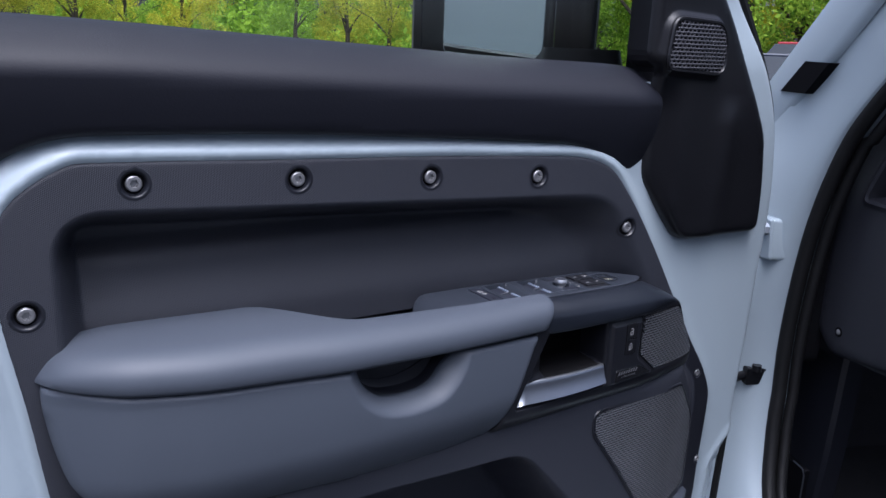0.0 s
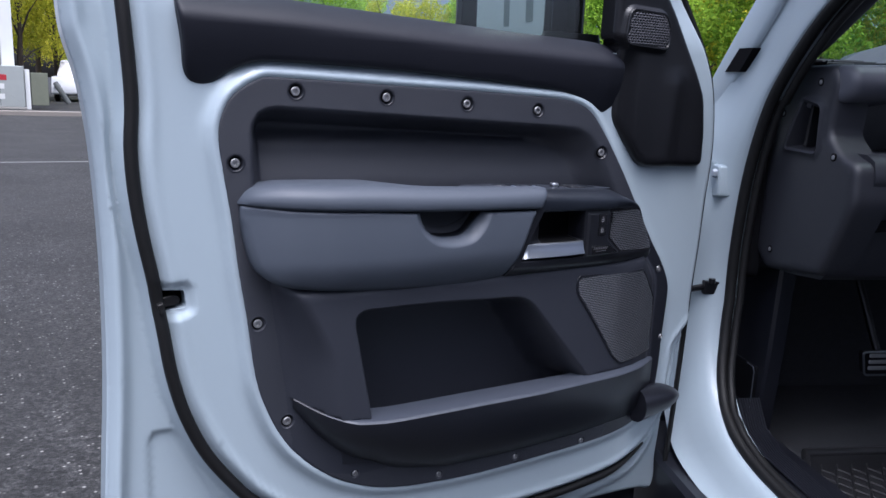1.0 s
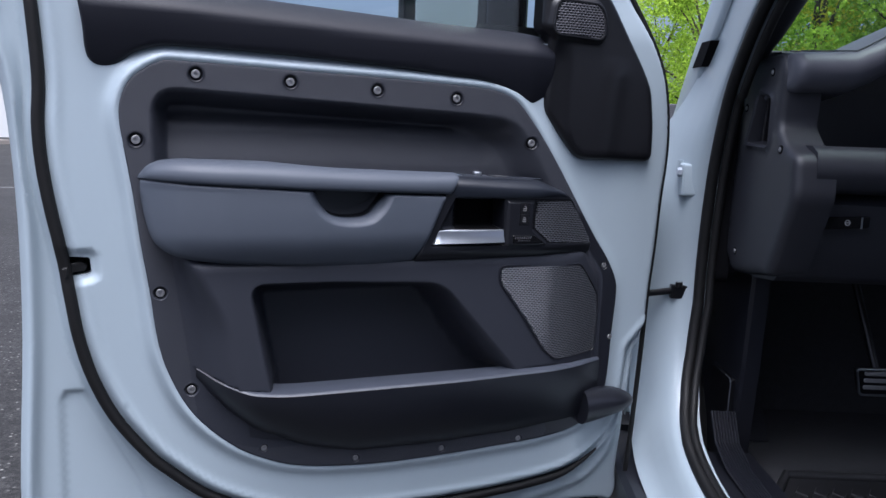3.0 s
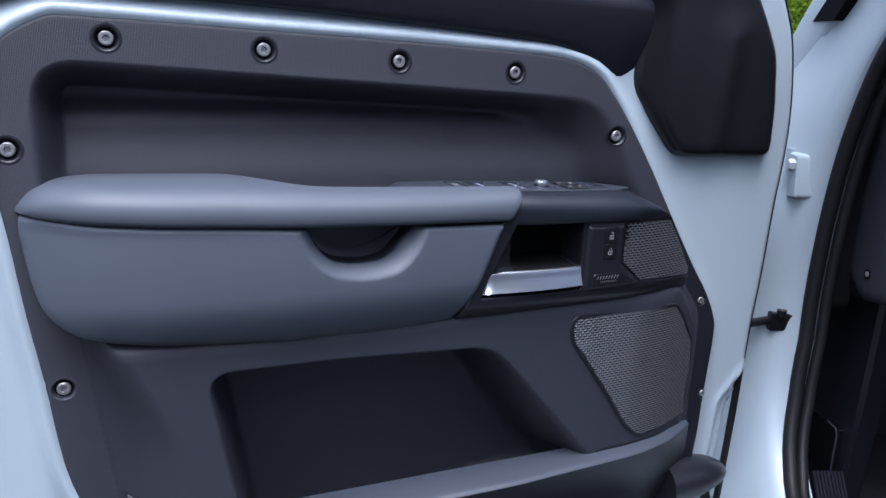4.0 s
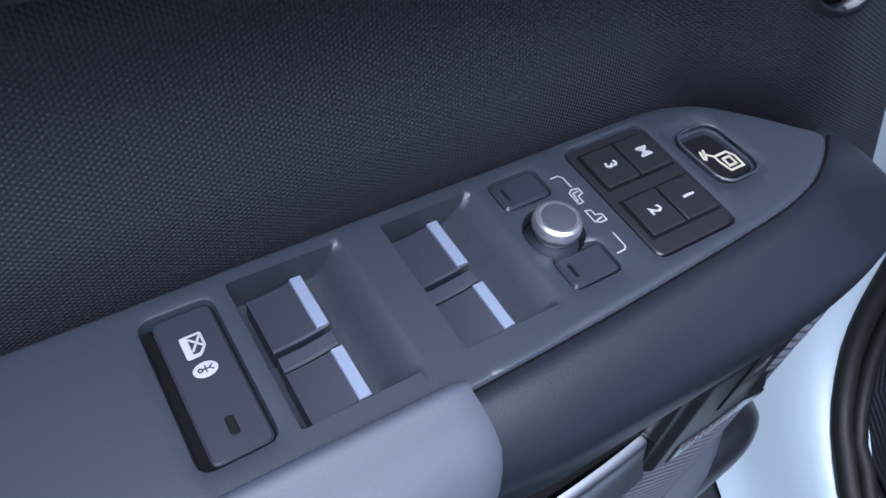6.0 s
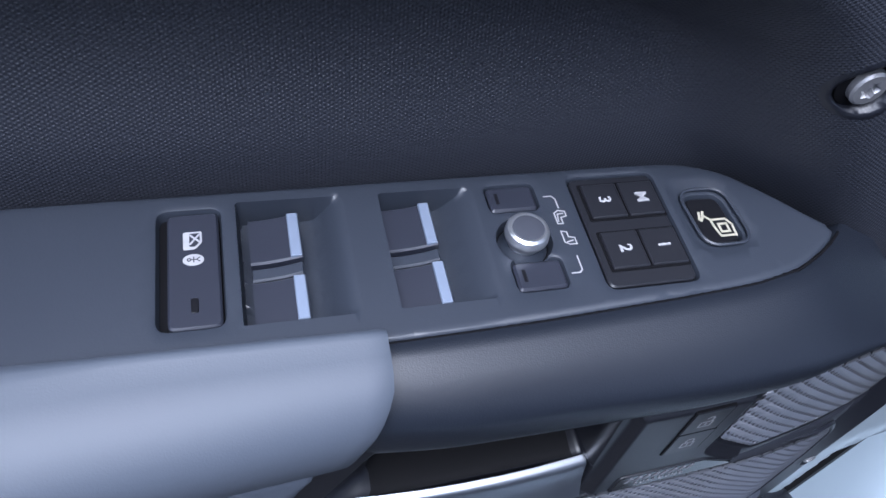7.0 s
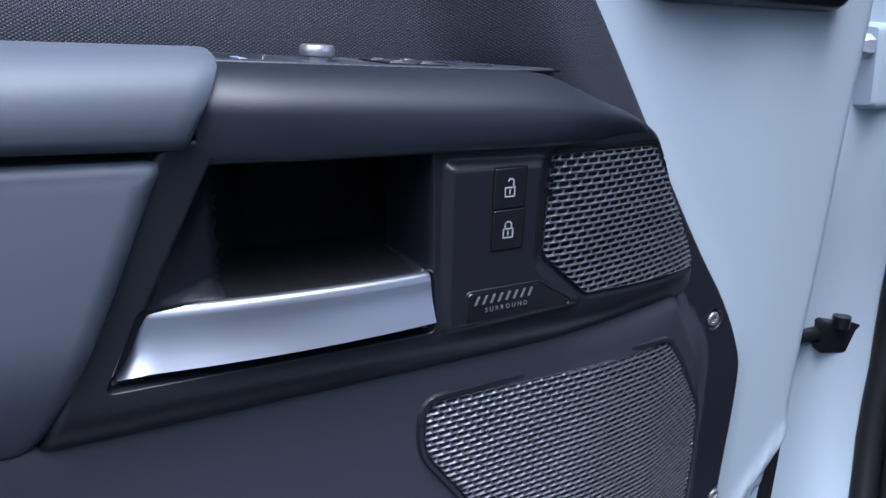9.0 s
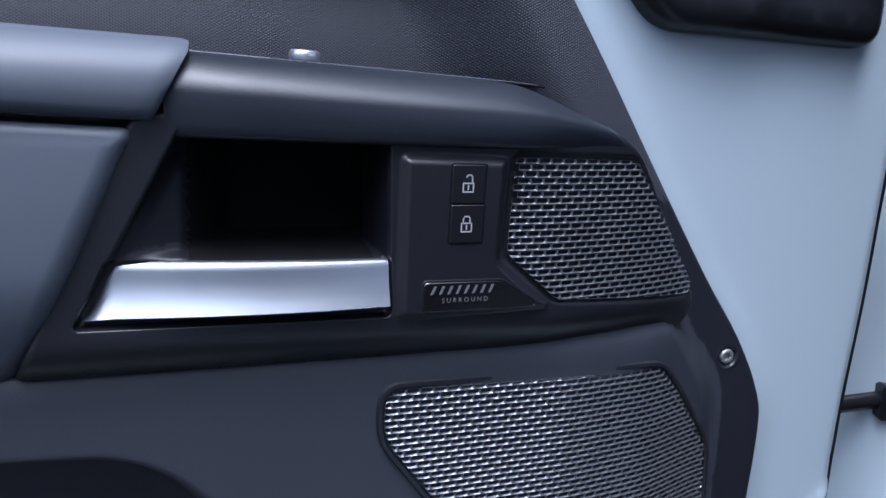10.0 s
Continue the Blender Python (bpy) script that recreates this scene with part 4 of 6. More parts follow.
tube("knob_skirt", [(0.5432, -0.0058, Z0 + z) for z in (-0.0042, -0.0036, -0.0022, -0.001)], [0.0081, 0.0079, 0.0067, 0.006], CONSOLE, knob, "grey collar below the knob", sides=36)
on_door(block("knob_well", np.array(arc(0.5432, -0.0058, 0.0086, 0, 352, 44)), Z0 - 0.0042, Z0 - 0.006, HOLE, door, "", 0.0003, up=True))
for y0, y1 in ((0.0067, 0.0168), (-0.0246, -0.0142)):
    o = 0.0 if y0 > 0 else 0.0009
    mb = on_door(block("mirror_button", rounded(box2(0.5357 + o, 0.5516 + o, y0, y1), 0.0014, 4), Z0 - 0.0003, Z0 - 0.004, SWITCH, door, "grey mirror selector button", 0.0008, up=True))
    ribbons("indicator", [[(0.5385 + o, (y0 + y1) / 2 + 0.0018), (0.5385 + o, (y0 + y1) / 2 - 0.0018)]], 0.0012, put_top(Z0 - 0.0002), SATIN, mb)
zc = Z0 + 0.00025
on_door(ribbons("mirror_icon", [[(0.5545, 0.0108), (0.5572, 0.0108), (0.5582, 0.0095), (0.5582, 0.0055)], [(0.5545, -0.0205), (0.5572, -0.0205), (0.5582, -0.0195), (0.5582, -0.0142)],
                                [(0.556, 0.0035), (0.556, -0.001), (0.5578, -0.001), (0.5578, 0.0015), (0.5598, 0.002), (0.5598, 0.004), (0.5575, 0.0045), (0.556, 0.0035)], [(0.5565, 0.0), (0.557, 0.003), (0.559, 0.0032)],
                                [(0.556, -0.0085), (0.556, -0.004), (0.5578, -0.0045), (0.5578, -0.0065), (0.5598, -0.007), (0.5598, -0.0095), (0.5575, -0.0095), (0.556, -0.0085)], [(0.5568, -0.0085), (0.559, -0.008)]],
                0.00045, put_top(zc), ICON, door, "white printed mirror symbol"))

# seat memory buttons
SWITCHD = mat("memory_switch_plastic", (0.011, 0.0115, 0.015), 0.34, vary=0.08, vscale=20, spec=0.7)
for w_ in WELL[:5]:
    on_door(block("switch_gap", offset(w_, -0.0002), Z0 - 0.0038, Z0 - 0.006, HOLE, door, "", 0.0001, up=True))
memo = on_door(block("memory_panel", rounded(box2(0.5656, 0.5959, -0.0269, 0.0179), 0.0026, 4), Z0 - 0.0006, Z0 - 0.0045, SWITCHD, door, "black seat memory button block", 0.0005, up=True))
for gy in (-0.0214, -0.0009):
    on_door(block("memory_gap", rounded(box2(0.5679, 0.5958, gy, gy + 0.016), 0.0005, 2), Z0 - 0.0003, Z0 - 0.003, HOLE, door, "", 0.0001, up=True))
for (bx, by, ch) in ((0.5685, -0.0003, "3"), (0.5821, -0.0003, "M"), (0.5685, -0.0208, "2"), (0.5821, -0.0208, "1")):
    kb = on_door(block("memory_button", rounded(box2(bx + 0.0002, bx + 0.013, by + 0.0002, by + 0.0146), 0.0005, 2), Z0 + 0.0006, Z0 - 0.003, SWITCHD, door, "black memory button with a white mark", 0.0004, up=True))
    lettering("memory_mark", ch, 0.006, Matrix.Translation((bx + 0.0066, by + 0.0074, Z0 + 0.0008)) @ Matrix.Rotation(radians(-90), 4, "Z"), ICON, kb, "white printed character", bold=0.00012)

seatb = on_door(block("seat_button", rounded([(0.6052, 0.0064), (0.618, 0.0064), (0.6194, -0.013), (0.6062, -0.013)], 0.0036, 5), Z0 - 0.002, Z0 - 0.004, SATIN, door, "black heated seat button", 0.0006, up=True))
ribbons("seat_icon", [[(0.6115, -0.0035), (0.617, -0.0035), (0.6185, -0.006), (0.6182, -0.0105), (0.6125, -0.0105), (0.6115, -0.006), (0.6115, -0.0035)], [(0.6135, -0.0055), (0.6165, -0.0055), (0.6165, -0.0088), (0.6135, -0.0088), (0.6135, -0.0055)],
                      [(0.6115, -0.0035), (0.6095, -0.0015), (0.608, -0.0035)], [(0.6085, 0.0), (0.6075, -0.003)], [(0.61, 0.0002), (0.6092, -0.0015)]],
        0.0009, put_top(Z0 - 0.0018), ICONY, seatb, "warm white printed seat symbol")
_sq = offset(rounded([(0.6052, 0.0064), (0.618, 0.0064), (0.6194, -0.013), (0.6062, -0.013)], 0.0036, 5), 0.0024)
tube("button_surround", [(x, y, Z0 + 0.0001) for x, y in np.vstack([_sq, _sq[:1]])], 0.0006, CONSOLE, seatb, "raised rim round the button", sides=6, caps=False)

# grained grip in front of the console
rows = []
for x in np.r_[np.linspace(0.484, 0.63, 24), np.linspace(0.637, 0.718, 18)]:
    yb = float(np.interp(x, [0.47, 0.5, 0.54, 0.587, 0.615, 0.634, 0.648, 0.658, 0.672, 0.69, 0.724], [-0.0372, -0.0365, -0.0355, -0.033, -0.031, -0.027, -0.02, -0.0125, -0.002, 0.006, 0.006]))
    zt = float(flow(x, [0.47, 0.635, 0.655, 0.67, 0.685, 0.697, 0.708, 0.718], [1.1064, 1.1062, 1.102, 1.096, 1.0885, 1.0805, 1.068, 1.05]))
    yf = float(flow(x, [0.47, 0.495, 0.505, 0.6, 0.64, 0.68, 0.702, 0.718], [-0.055, -0.0565, -0.0585, -0.0575, -0.0545, -0.0445, -0.036, -0.027]))
    zb = float(flow(x, [0.47, 0.66, 0.686, 0.7, 0.718], [1.0715, 1.0695, 1.0665, 1.062, 1.046]))
    rows.append([(x, yb + (yf - yb) * p, zt + (zb - zt) * q) for p, q in ((-0.1, 0.3), (-0.02, 0.03), (0.03, 0.0), (0.25, 0.035), (0.45, 0.08), (0.62, 0.14), (0.76, 0.205), (0.86, 0.27), (0.92, 0.325), (0.96, 0.385), (0.985, 0.44), (0.99, 0.5), (0.965, 0.68), (0.925, 0.86), (0.895, 0.95), (0.85, 1.0), (0.7, 1.03), (0.2, 1.03))])
grip = on_door(loft("grip", rows, GRIP, door, "grained black grip below the switch panel", sharp=85))

on_door(tube("console_seam", [(x, float(np.interp(x, [0.47, 0.5, 0.54, 0.587, 0.615, 0.634, 0.648, 0.656], [-0.0374, -0.0367, -0.0357, -0.0333, -0.0312, -0.0272, -0.0203, -0.0142])), Z0 - 0.0012) for x in np.linspace(0.49, 0.656, 30)], 0.0006, HOLE, door, "", sides=6))

for ob_ in set(bpy.data.objects) - before_console:
    if ob_ is grip:
        settled(ob_, 1.072, 1.1)
    else:
        settled(ob_)

# ---- handle surround ----
BEZ = dense(rounded([(0.425, 0.972), (0.43, 0.971), (0.6, 0.9705), (0.735, 0.9655), (0.752, 0.967), (0.76, 0.977), (0.761, 0.987), (0.706, 1.069), (0.691, 1.078), (0.485, 1.081), (0.472, 1.079), (0.43, 0.982)], 0.004, 4), 0.004)
HREC = rounded([(0.4602, 1.0188), (0.4895, 1.0755), (0.5745, 1.0735), (0.5762, 1.0188)], 0.004, 5)
SLOT = rounded([(0.448, 0.9945), (0.4615, 1.0235), (0.577, 1.0215), (0.5775, 0.9935)], 0.003, 4)
GR1 = rounded([(0.6335, 1.0655), (0.7045, 1.064), (0.7565, 0.9955), (0.7535, 0.991), (0.66, 0.9975), (0.6315, 1.021)], 0.004, 4)
BTN = rounded([(0.579, 1.066), (0.6295, 1.065), (0.628, 1.0185), (0.6555, 0.996), (0.655, 0.9935), (0.579, 0.9925)], 0.003, 4)


def bez_y(x, z):
    P = np.stack([x, z], 1)
    y = flow(x, [0.43, 0.5, 0.6, 0.64, 0.66, 0.7, 0.72, 0.742, 0.76, 0.775, 0.79], [-0.057, -0.054, -0.0495, -0.047, -0.045, -0.037, -0.0315, -0.0245, -0.016, -0.005, 0.0])
    y = y + 0.014 * np.clip((0.99 - z) / 0.02, 0, 1) ** 2 * ss(0.8, 0.7, x)
    y = y + roll(-sdf(BEZ, P), 0.003)
    h = -sdf(HREC, P)
    deep = 0.012 * ss(0.463, 0.5, x) + 0.036 * ss(0.488, 0.513, x)
    y = y + 0.004 * ss(0.0, 0.003, h) + deep * ss(0.0, 0.007, h)
    s = -sdf(SLOT, P)
    y = y + 0.006 * ss(0.0, 0.0015, s) * (1 - ss(0.0, 0.003, h))
    b = -sdf(BTN, P)
    y = y - 0.0034 * ss(-0.0008, 0.0042, b)
    g = sdf(GR1, P)
    return y + 0.002 * ss(0.003, 0.0005, g)


_br = [offset(dense(BEZ, 0.003), -k) for k in (0.0005, 0.001, 0.002, 0.003)] + [offset(dense(HREC, 0.0018), -k) for k in (-0.0006, 0.0002, 0.0012, 0.0022, 0.0032, 0.0045, 0.0065, 0.009, 0.012, 0.016)]
_br += [offset(dense(SLOT, 0.0018), -k) for k in (-0.0004, 0.0003, 0.0009, 0.0017)] + [offset(dense(BTN, 0.002), k) for k in (0.0016, 0.0006, -0.0006, -0.0018, -0.003, -0.0045)]
_br += [offset(dense(GR1, 0.003), k) for k in (0.004, 0.003, 0.0016, 0.0004)]
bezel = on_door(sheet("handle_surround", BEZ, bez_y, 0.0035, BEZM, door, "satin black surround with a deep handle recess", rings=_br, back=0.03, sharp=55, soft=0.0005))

# deep faces of the recess are blackened to paint in the shade there
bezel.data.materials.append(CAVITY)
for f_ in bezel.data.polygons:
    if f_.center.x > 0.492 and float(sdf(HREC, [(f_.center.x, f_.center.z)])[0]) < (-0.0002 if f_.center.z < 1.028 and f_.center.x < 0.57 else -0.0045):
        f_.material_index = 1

# release lever
rows = []
for x in np.r_[np.linspace(0.4525, 0.468, 6), np.linspace(0.475, 0.57, 14), 0.5745, 0.5755]:
    lo_z = 0.9985 + 0.0006 * (x - 0.45) / 0.12
    hi_z = float(np.interp(x, [0.4525, 0.4635, 0.576], [0.9985, 1.0212, 1.0196]))
    fy = -0.0575 + 0.004 * ((x - 0.515) / 0.06) ** 2
    m_ = lambda a: lo_z + (hi_z - lo_z) * a
    rows.append([(x, fy + 0.009, m_(0)), (x, fy + 0.0002, m_(0.0) + 0.0001), (x, fy - 0.0012, m_(0.04)), (x, fy + 0.0005, m_(0.2)), (x, fy + 0.0028, m_(0.45)), (x, fy + 0.0042, m_(0.7)), (x, fy + 0.0046, m_(0.82)), (x, fy + 0.0052, m_(0.93)), (x, fy + 0.0064, m_(0.985)), (x, fy + 0.0085, m_(1.0))])
on_door(loft("release_lever", rows, CHROME, door, "satin chrome door release lever", closed=True, caps=True, sharp=40))

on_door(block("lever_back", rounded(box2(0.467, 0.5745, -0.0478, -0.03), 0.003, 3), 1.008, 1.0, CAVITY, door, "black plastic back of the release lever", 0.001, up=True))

def leant(ob):
    """Turns a flat piece to lie along the surround, which falls back towards the hinge."""
    for v in ob.data.vertices:
        v.co.y += 0.062 * (v.co.x - 0.6096)
    return ob


# lock buttons, symbols drawn in x and z
put_front = lambda yy: (lambda a, b: (a, yy, b))
for z0, open_ in ((1.0449, True), (1.0272, False)):
    leant(block("lock_gap", rounded([(0.6009, z0 - 0.0005), (0.6178, z0 - 0.0005), (0.6184, z0 + 0.0177), (0.6012, z0 + 0.0177)], 0.0012, 3), -0.0526, -0.045, HOLE, door, "", 0.0001))
    lb = leant(block("lock_button", rounded([(0.6015, z0), (0.6172, z0), (0.6178, z0 + 0.0172), (0.6018, z0 + 0.0172)], 0.0008, 3), -0.0529, -0.045, SATIN, door, "black door lock button with a white padlock symbol", 0.0004))
    c, b = 0.6093, z0 + 0.0052
    sh = [(c - 0.0016 + (0.0031 if open_ else 0), b + 0.0038), (c - 0.0016 + (0.0031 if open_ else 0), b + 0.0058), (c - 0.0009 + (0.0031 if open_ else 0), b + 0.0068), (c + 0.0009 + (0.0013 if open_ else 0), b + 0.0068), (c + 0.0016, b + 0.0058), (c + 0.0016, b + 0.0038)]
    if open_:
        sh = [(c + 0.0018, b + 0.0038), (c + 0.0018, b + 0.0066), (c + 0.0011, b + 0.0074), (c - 0.0002, b + 0.0074), (c - 0.0009, b + 0.0066)]
    leant(ribbons("padlock_icon", [[(c - 0.0024, b), (c + 0.0024, b), (c + 0.0024, b + 0.0038), (c - 0.0024, b + 0.0038), (c - 0.0024, b)], sh, [(c, b + 0.0011), (c, b + 0.0028)]], 0.00065, put_front(-0.0531), ICON, lb, "white printed padlock"))
# maker's badge: plain strokes in place of the name
BADGE = rounded([(0.5905, 1.0098), (0.6285, 1.0094), (0.6465, 0.9985), (0.6462, 0.9965), (0.5897, 0.9965)], 0.0016, 3)
badge_y = lambda x: -0.0541 + 0.063 * (x - 0.59)
badge = on_door(sheet("audio_badge", dense(BADGE, 0.002), lambda x, z: badge_y(x) + roll(-sdf(BADGE, np.stack([x, z], 1)), 0.0005), 0.003, GLOSSB, door, "small black badge plate with grey lettering", rings=[offset(dense(BADGE, 0.002), -k) for k in (0.0002, 0.0005)], back=0.004))
on_door(tube("badge_rim", [(x, float(badge_y(x)) + 0.0006, z) for x, z in np.vstack([offset(BADGE, 0.0004), offset(BADGE, 0.0004)[:1]])], 0.0005, BEZM, door, sides=6, caps=False))
for q in range(8):
    bx = 0.5938 + q * 0.004
    by = float(badge_y(bx + 0.001))
    block("badge_mark", [(bx, 1.0041), (bx + 0.0012, 1.0041), (bx + 0.0028, 1.0079), (bx + 0.0016, 1.0079)], by - 0.0003, by + 0.0003, BADGEM, badge, "", 0.0001)
lettering("badge_text", "SURROUND", 0.003, Matrix.Translation((0.6105, float(badge_y(0.6105)) - 0.0003, 1.0012)) @ Matrix.Rotation(math.atan(0.063), 4, "Z") @ Matrix.Rotation(radians(90), 4, "X"), BADGEM, badge, "grey lettering", spacing=1.6)

g1y = lambda x, z: flow(x, [0.6, 0.64, 0.66, 0.7, 0.72, 0.742, 0.76], [-0.0495, -0.047, -0.045, -0.0365, -0.031, -0.0235, -0.0145])
gr = grille("speaker_grille", GR1, g1y, 0.0068, 0.0031, 0.0058, 0.002, door, "dark metal speaker grille with rows of slots")
backing(offset(GR1, 0.0015), g1y, 0.006, gr)
GR2 = rounded([(0.5775, 0.9565), (0.735, 0.953), (0.756, 0.93), (0.783, 0.895), (0.785, 0.86), (0.782, 0.794), (0.69, 0.792), (0.668, 0.81), (0.6255, 0.87), (0.5775, 0.932)], 0.009, 5)
g2y = lambda x, z: flow(x, [0.55, 0.6, 0.68, 0.73, 0.754, 0.785], [-0.043, -0.042, -0.038, -0.03, -0.02, -0.008])
gr = grille("speaker_grille", GR2, g2y, 0.0068, 0.0031, 0.0058, 0.002, door, "large dark metal speaker grille with rows of slots")
backing(offset(GR2, 0.002), g2y, 0.006, gr)
on_door(tube("grille_rim", [(x, float(g2y(np.array([x]), 0)[0]) + 0.001, z) for x, z in np.vstack([offset(GR2, 0.002), offset(GR2, 0.002)[:1]])], 0.0018, TRIM, door, sides=6, caps=False))

# door bin
rows = []
for x in np.r_[np.linspace(0.103, 0.2, 14), np.linspace(0.22, 0.76, 30), 0.775, 0.79, 0.8]:
    zt = float(flow(x, [0.1, 0.12, 0.148, 0.177, 0.22, 0.76, 0.8], [0.816, 0.803, 0.79, 0.7815, 0.7775, 0.779, 0.775]))
    yf = -float(flow(x, [0.1, 0.13, 0.18, 0.25, 0.5, 0.68, 0.74, 0.78, 0.8], [0.003, 0.03, 0.058, 0.065, 0.067, 0.055, 0.04, 0.018, 0.004]))
    zb = float(flow(x, [0.1, 0.108, 0.144, 0.189, 0.267, 0.351, 0.484, 0.628, 0.763, 0.8], [0.806, 0.79, 0.744, 0.705, 0.669, 0.651, 0.649, 0.654, 0.668, 0.69]))
    bk = float(flow(x, [0.1, 0.15, 0.2, 0.25, 0.6, 0.7, 0.8], [0.01, 0.004, -0.004, -0.012, -0.014, -0.006, 0.008]))
    hgt = zt - zb
    rows.append([(x, bk + 0.001, zt - 0.09), (x, bk, zt - 0.003), (x, bk - 0.003, zt), (x, yf + 0.006, zt), (x, yf + 0.002, zt - 0.0008), (x, yf + 0.0004, zt - 0.003), (x, yf * 0.96, zt - 0.15 * hgt), (x, yf * 0.88, zt - 0.3 * hgt), (x, yf * 0.78, zt - 0.45 * hgt), (x, yf * 0.64, zt - 0.6 * hgt),
                 (x, yf * 0.46, zt - 0.76 * hgt), (x, yf * 0.24, zt - 0.91 * hgt), (x, -0.002, zb), (x, 0.01, zb)])
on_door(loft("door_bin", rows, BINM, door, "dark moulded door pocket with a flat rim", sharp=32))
# added cap over the bin's rim, coloured as if lit from above
on_door(loft("bin_rim", [[r[1], (r[2][0], r[2][1], r[2][2] + 0.0008), (r[3][0], r[3][1], r[3][2] + 0.0008), (r[4][0], r[4][1] - 0.0006, r[4][2]), (r[5][0], r[5][1] - 0.0006, r[5][2])] for r in rows if r[0][0] > 0.135], RIMM, door, "smooth paler cap, light from above painted in, along the pocket's rim", sharp=40))
# deflector at the hinge end of the pocket
rows = []
for k, x in enumerate(np.linspace(0.765, 0.884, 14)):
    t = k / 13
    zt, zb = 0.722 - 0.016 * t ** 2.2, 0.655 + 0.016 * t
    yf = -0.03 + 0.012 * t
    e = math.sqrt(max(0.0, 1 - max(0, (t - 0.4) / 0.6) ** 2.4))
    zc_, hz = (zt + zb) / 2, (zt - zb) / 2 * max(e, 0.05)
    rows.append([(x, yf + 0.022 - 0.03 * math.cos(a) * max(e, 0.08), zc_ + hz * math.sin(a)) for a in np.linspace(-math.pi, math.pi, 17)[:-1]])
on_door(loft("bin_deflector", rows, TRIM, door, "rounded dark plastic end piece by the hinge", closed=True, caps=True, sharp=60))

# ---- window, frame bars and mirror ----
gl = on_door(link("window_pane", [(-0.06, 0.05, 1.32), (0.7, 0.05, 1.31), (0.68, 0.052, 1.58), (0.58, 0.054, 1.71), (-0.08, 0.054, 1.71), (-0.06, 0.0535, 1.32), (0.7, 0.0535, 1.31), (0.68, 0.0555, 1.58), (0.58, 0.0575, 1.71), (-0.08, 0.0575, 1.71)],
             [(0, 1, 2, 3, 4), (9, 8, 7, 6, 5), (0, 5, 6, 1), (1, 6, 7, 2), (2, 7, 8, 3), (3, 8, 9, 4), (4, 9, 5, 0)], GLASS, door, "clear side window glass", smooth=False))
gl.visible_shadow = False
on_door(block("window_channel", rounded(box2(0.695, 0.72, 1.31, 1.55), 0.003, 3), 0.008, 0.08, SATIN, door, "black window channel"))


def slab(name, a, b, z0, z1, thick, material, label="", bulge=0.05):
    """An upright slab between two plan points, rounded in plan."""
    a, b = np.array(a), np.array(b)
    d = (b - a) / np.linalg.norm(b - a)
    n = np.array((-d[1], d[0]))
    L = np.linalg.norm(b - a)
    prof = rounded([(0, 0), (L, 0), (L, thick), (0, thick)], min(0.02, thick * 0.4), 4)
    rows = []
    for z, s in ((z0, 1 - 2 * bulge), (z0 + 0.004, 1 - 1.1 * bulge), (z0 + 0.012, 1 - 0.45 * bulge), (z0 + 0.024, 1 - 0.1 * bulge), (z0 + 0.035, 1.0), (z1 - 0.02, 1.0), (z1, 0.9)):
        rows.append([tuple((a + d * (L / 2 + (p[0] - L / 2) * s) + n * p[1])) + (z,) for p in prof])
    return on_door(loft(name, rows, material, door, label, closed=True, caps=True, sharp=45))


slab("mirror_housing", (0.457, 0.195), (0.582, 0.082), 1.31, 1.545, 0.10, GLOSSB, "gloss black door mirror housing")
mg = slab("mirror_glass", (0.485, 0.1655), (0.5715, 0.0885), 1.325, 1.53, 0.004, MIRROR, "door mirror glass", 0.16)
slab("mirror_arm", (0.578, 0.1), (0.684, 0.112), 1.30, 1.50, 0.045, GLOSSB, "gloss black mirror arm")
slab("mirror_base", (0.56, 0.085), (0.7, 0.08), 1.30, 1.354, 0.06, SATIN, "black mirror foot on the door")

# ---- car body, drawn in its own axes: x inboard, y forward ----
AP = spline([(-0.62, 1.66), (-0.36, 1.515), (-0.228, 1.43), (-0.151, 1.372), (-0.079, 1.295), (-0.038, 1.231), (-0.002, 1.127), (0.016, 1.008), (0.019, 0.886), (-0.0016, 0.766), (-0.049, 0.682), (-0.136, 0.63), (-0.233, 0.604), (-0.3875, 0.597), (-0.747, 0.5946), (-1.219, 0.5946)], 4, False)
# outer line of the pillar and sill: u, z and how far inboard it lies
OUT3 = spline([(-0.4, 1.73, 0.092), (-0.2, 1.53, 0.092), (-0.11, 1.44, 0.092), (-0.045, 1.372, 0.09), (0.012, 1.315, 0.088), (0.07, 1.245, 0.07), (0.1, 1.16, 0.03), (0.066, 1.02, 0.0), (0.062, 0.89, 0.0), (0.058, 0.76, 0.0), (0.03, 0.64, 0.0), (-0.04, 0.56, 0.0), (-0.15, 0.535, 0.0), (-0.32, 0.53, 0.0), (-0.7, 0.527, 0.0), (-1.2, 0.527, 0.0)], 4, False)


def in_by(z):
    """The sill's opening lies further outboard than the pillar's."""
    return float(np.interp(z, [0.632, 0.682, 0.766, 0.86], [0.6, 0.75, 0.9, 1.0]))


def body_rows():
    rows = []
    for g, t in ((-0.35, -0.06), (-0.18, -0.03), (0.0, 0.0), (0.12, 0.03), (0.25, 0.12), (0.4, 0.35), (0.6, 0.68), (0.78, 0.92), (0.92, 1.0), (1.0, 1.06)):
        row = []
        for a, o in zip(AP, OUT3):
            va = 0.1 * in_by(a[1])
            p = a + (o[:2] - a) * t
            row.append((va - 0.1 * g if g < 0 else va + (o[2] - va) * g, p[0], p[1]))
        rows.append(row)
    return rows


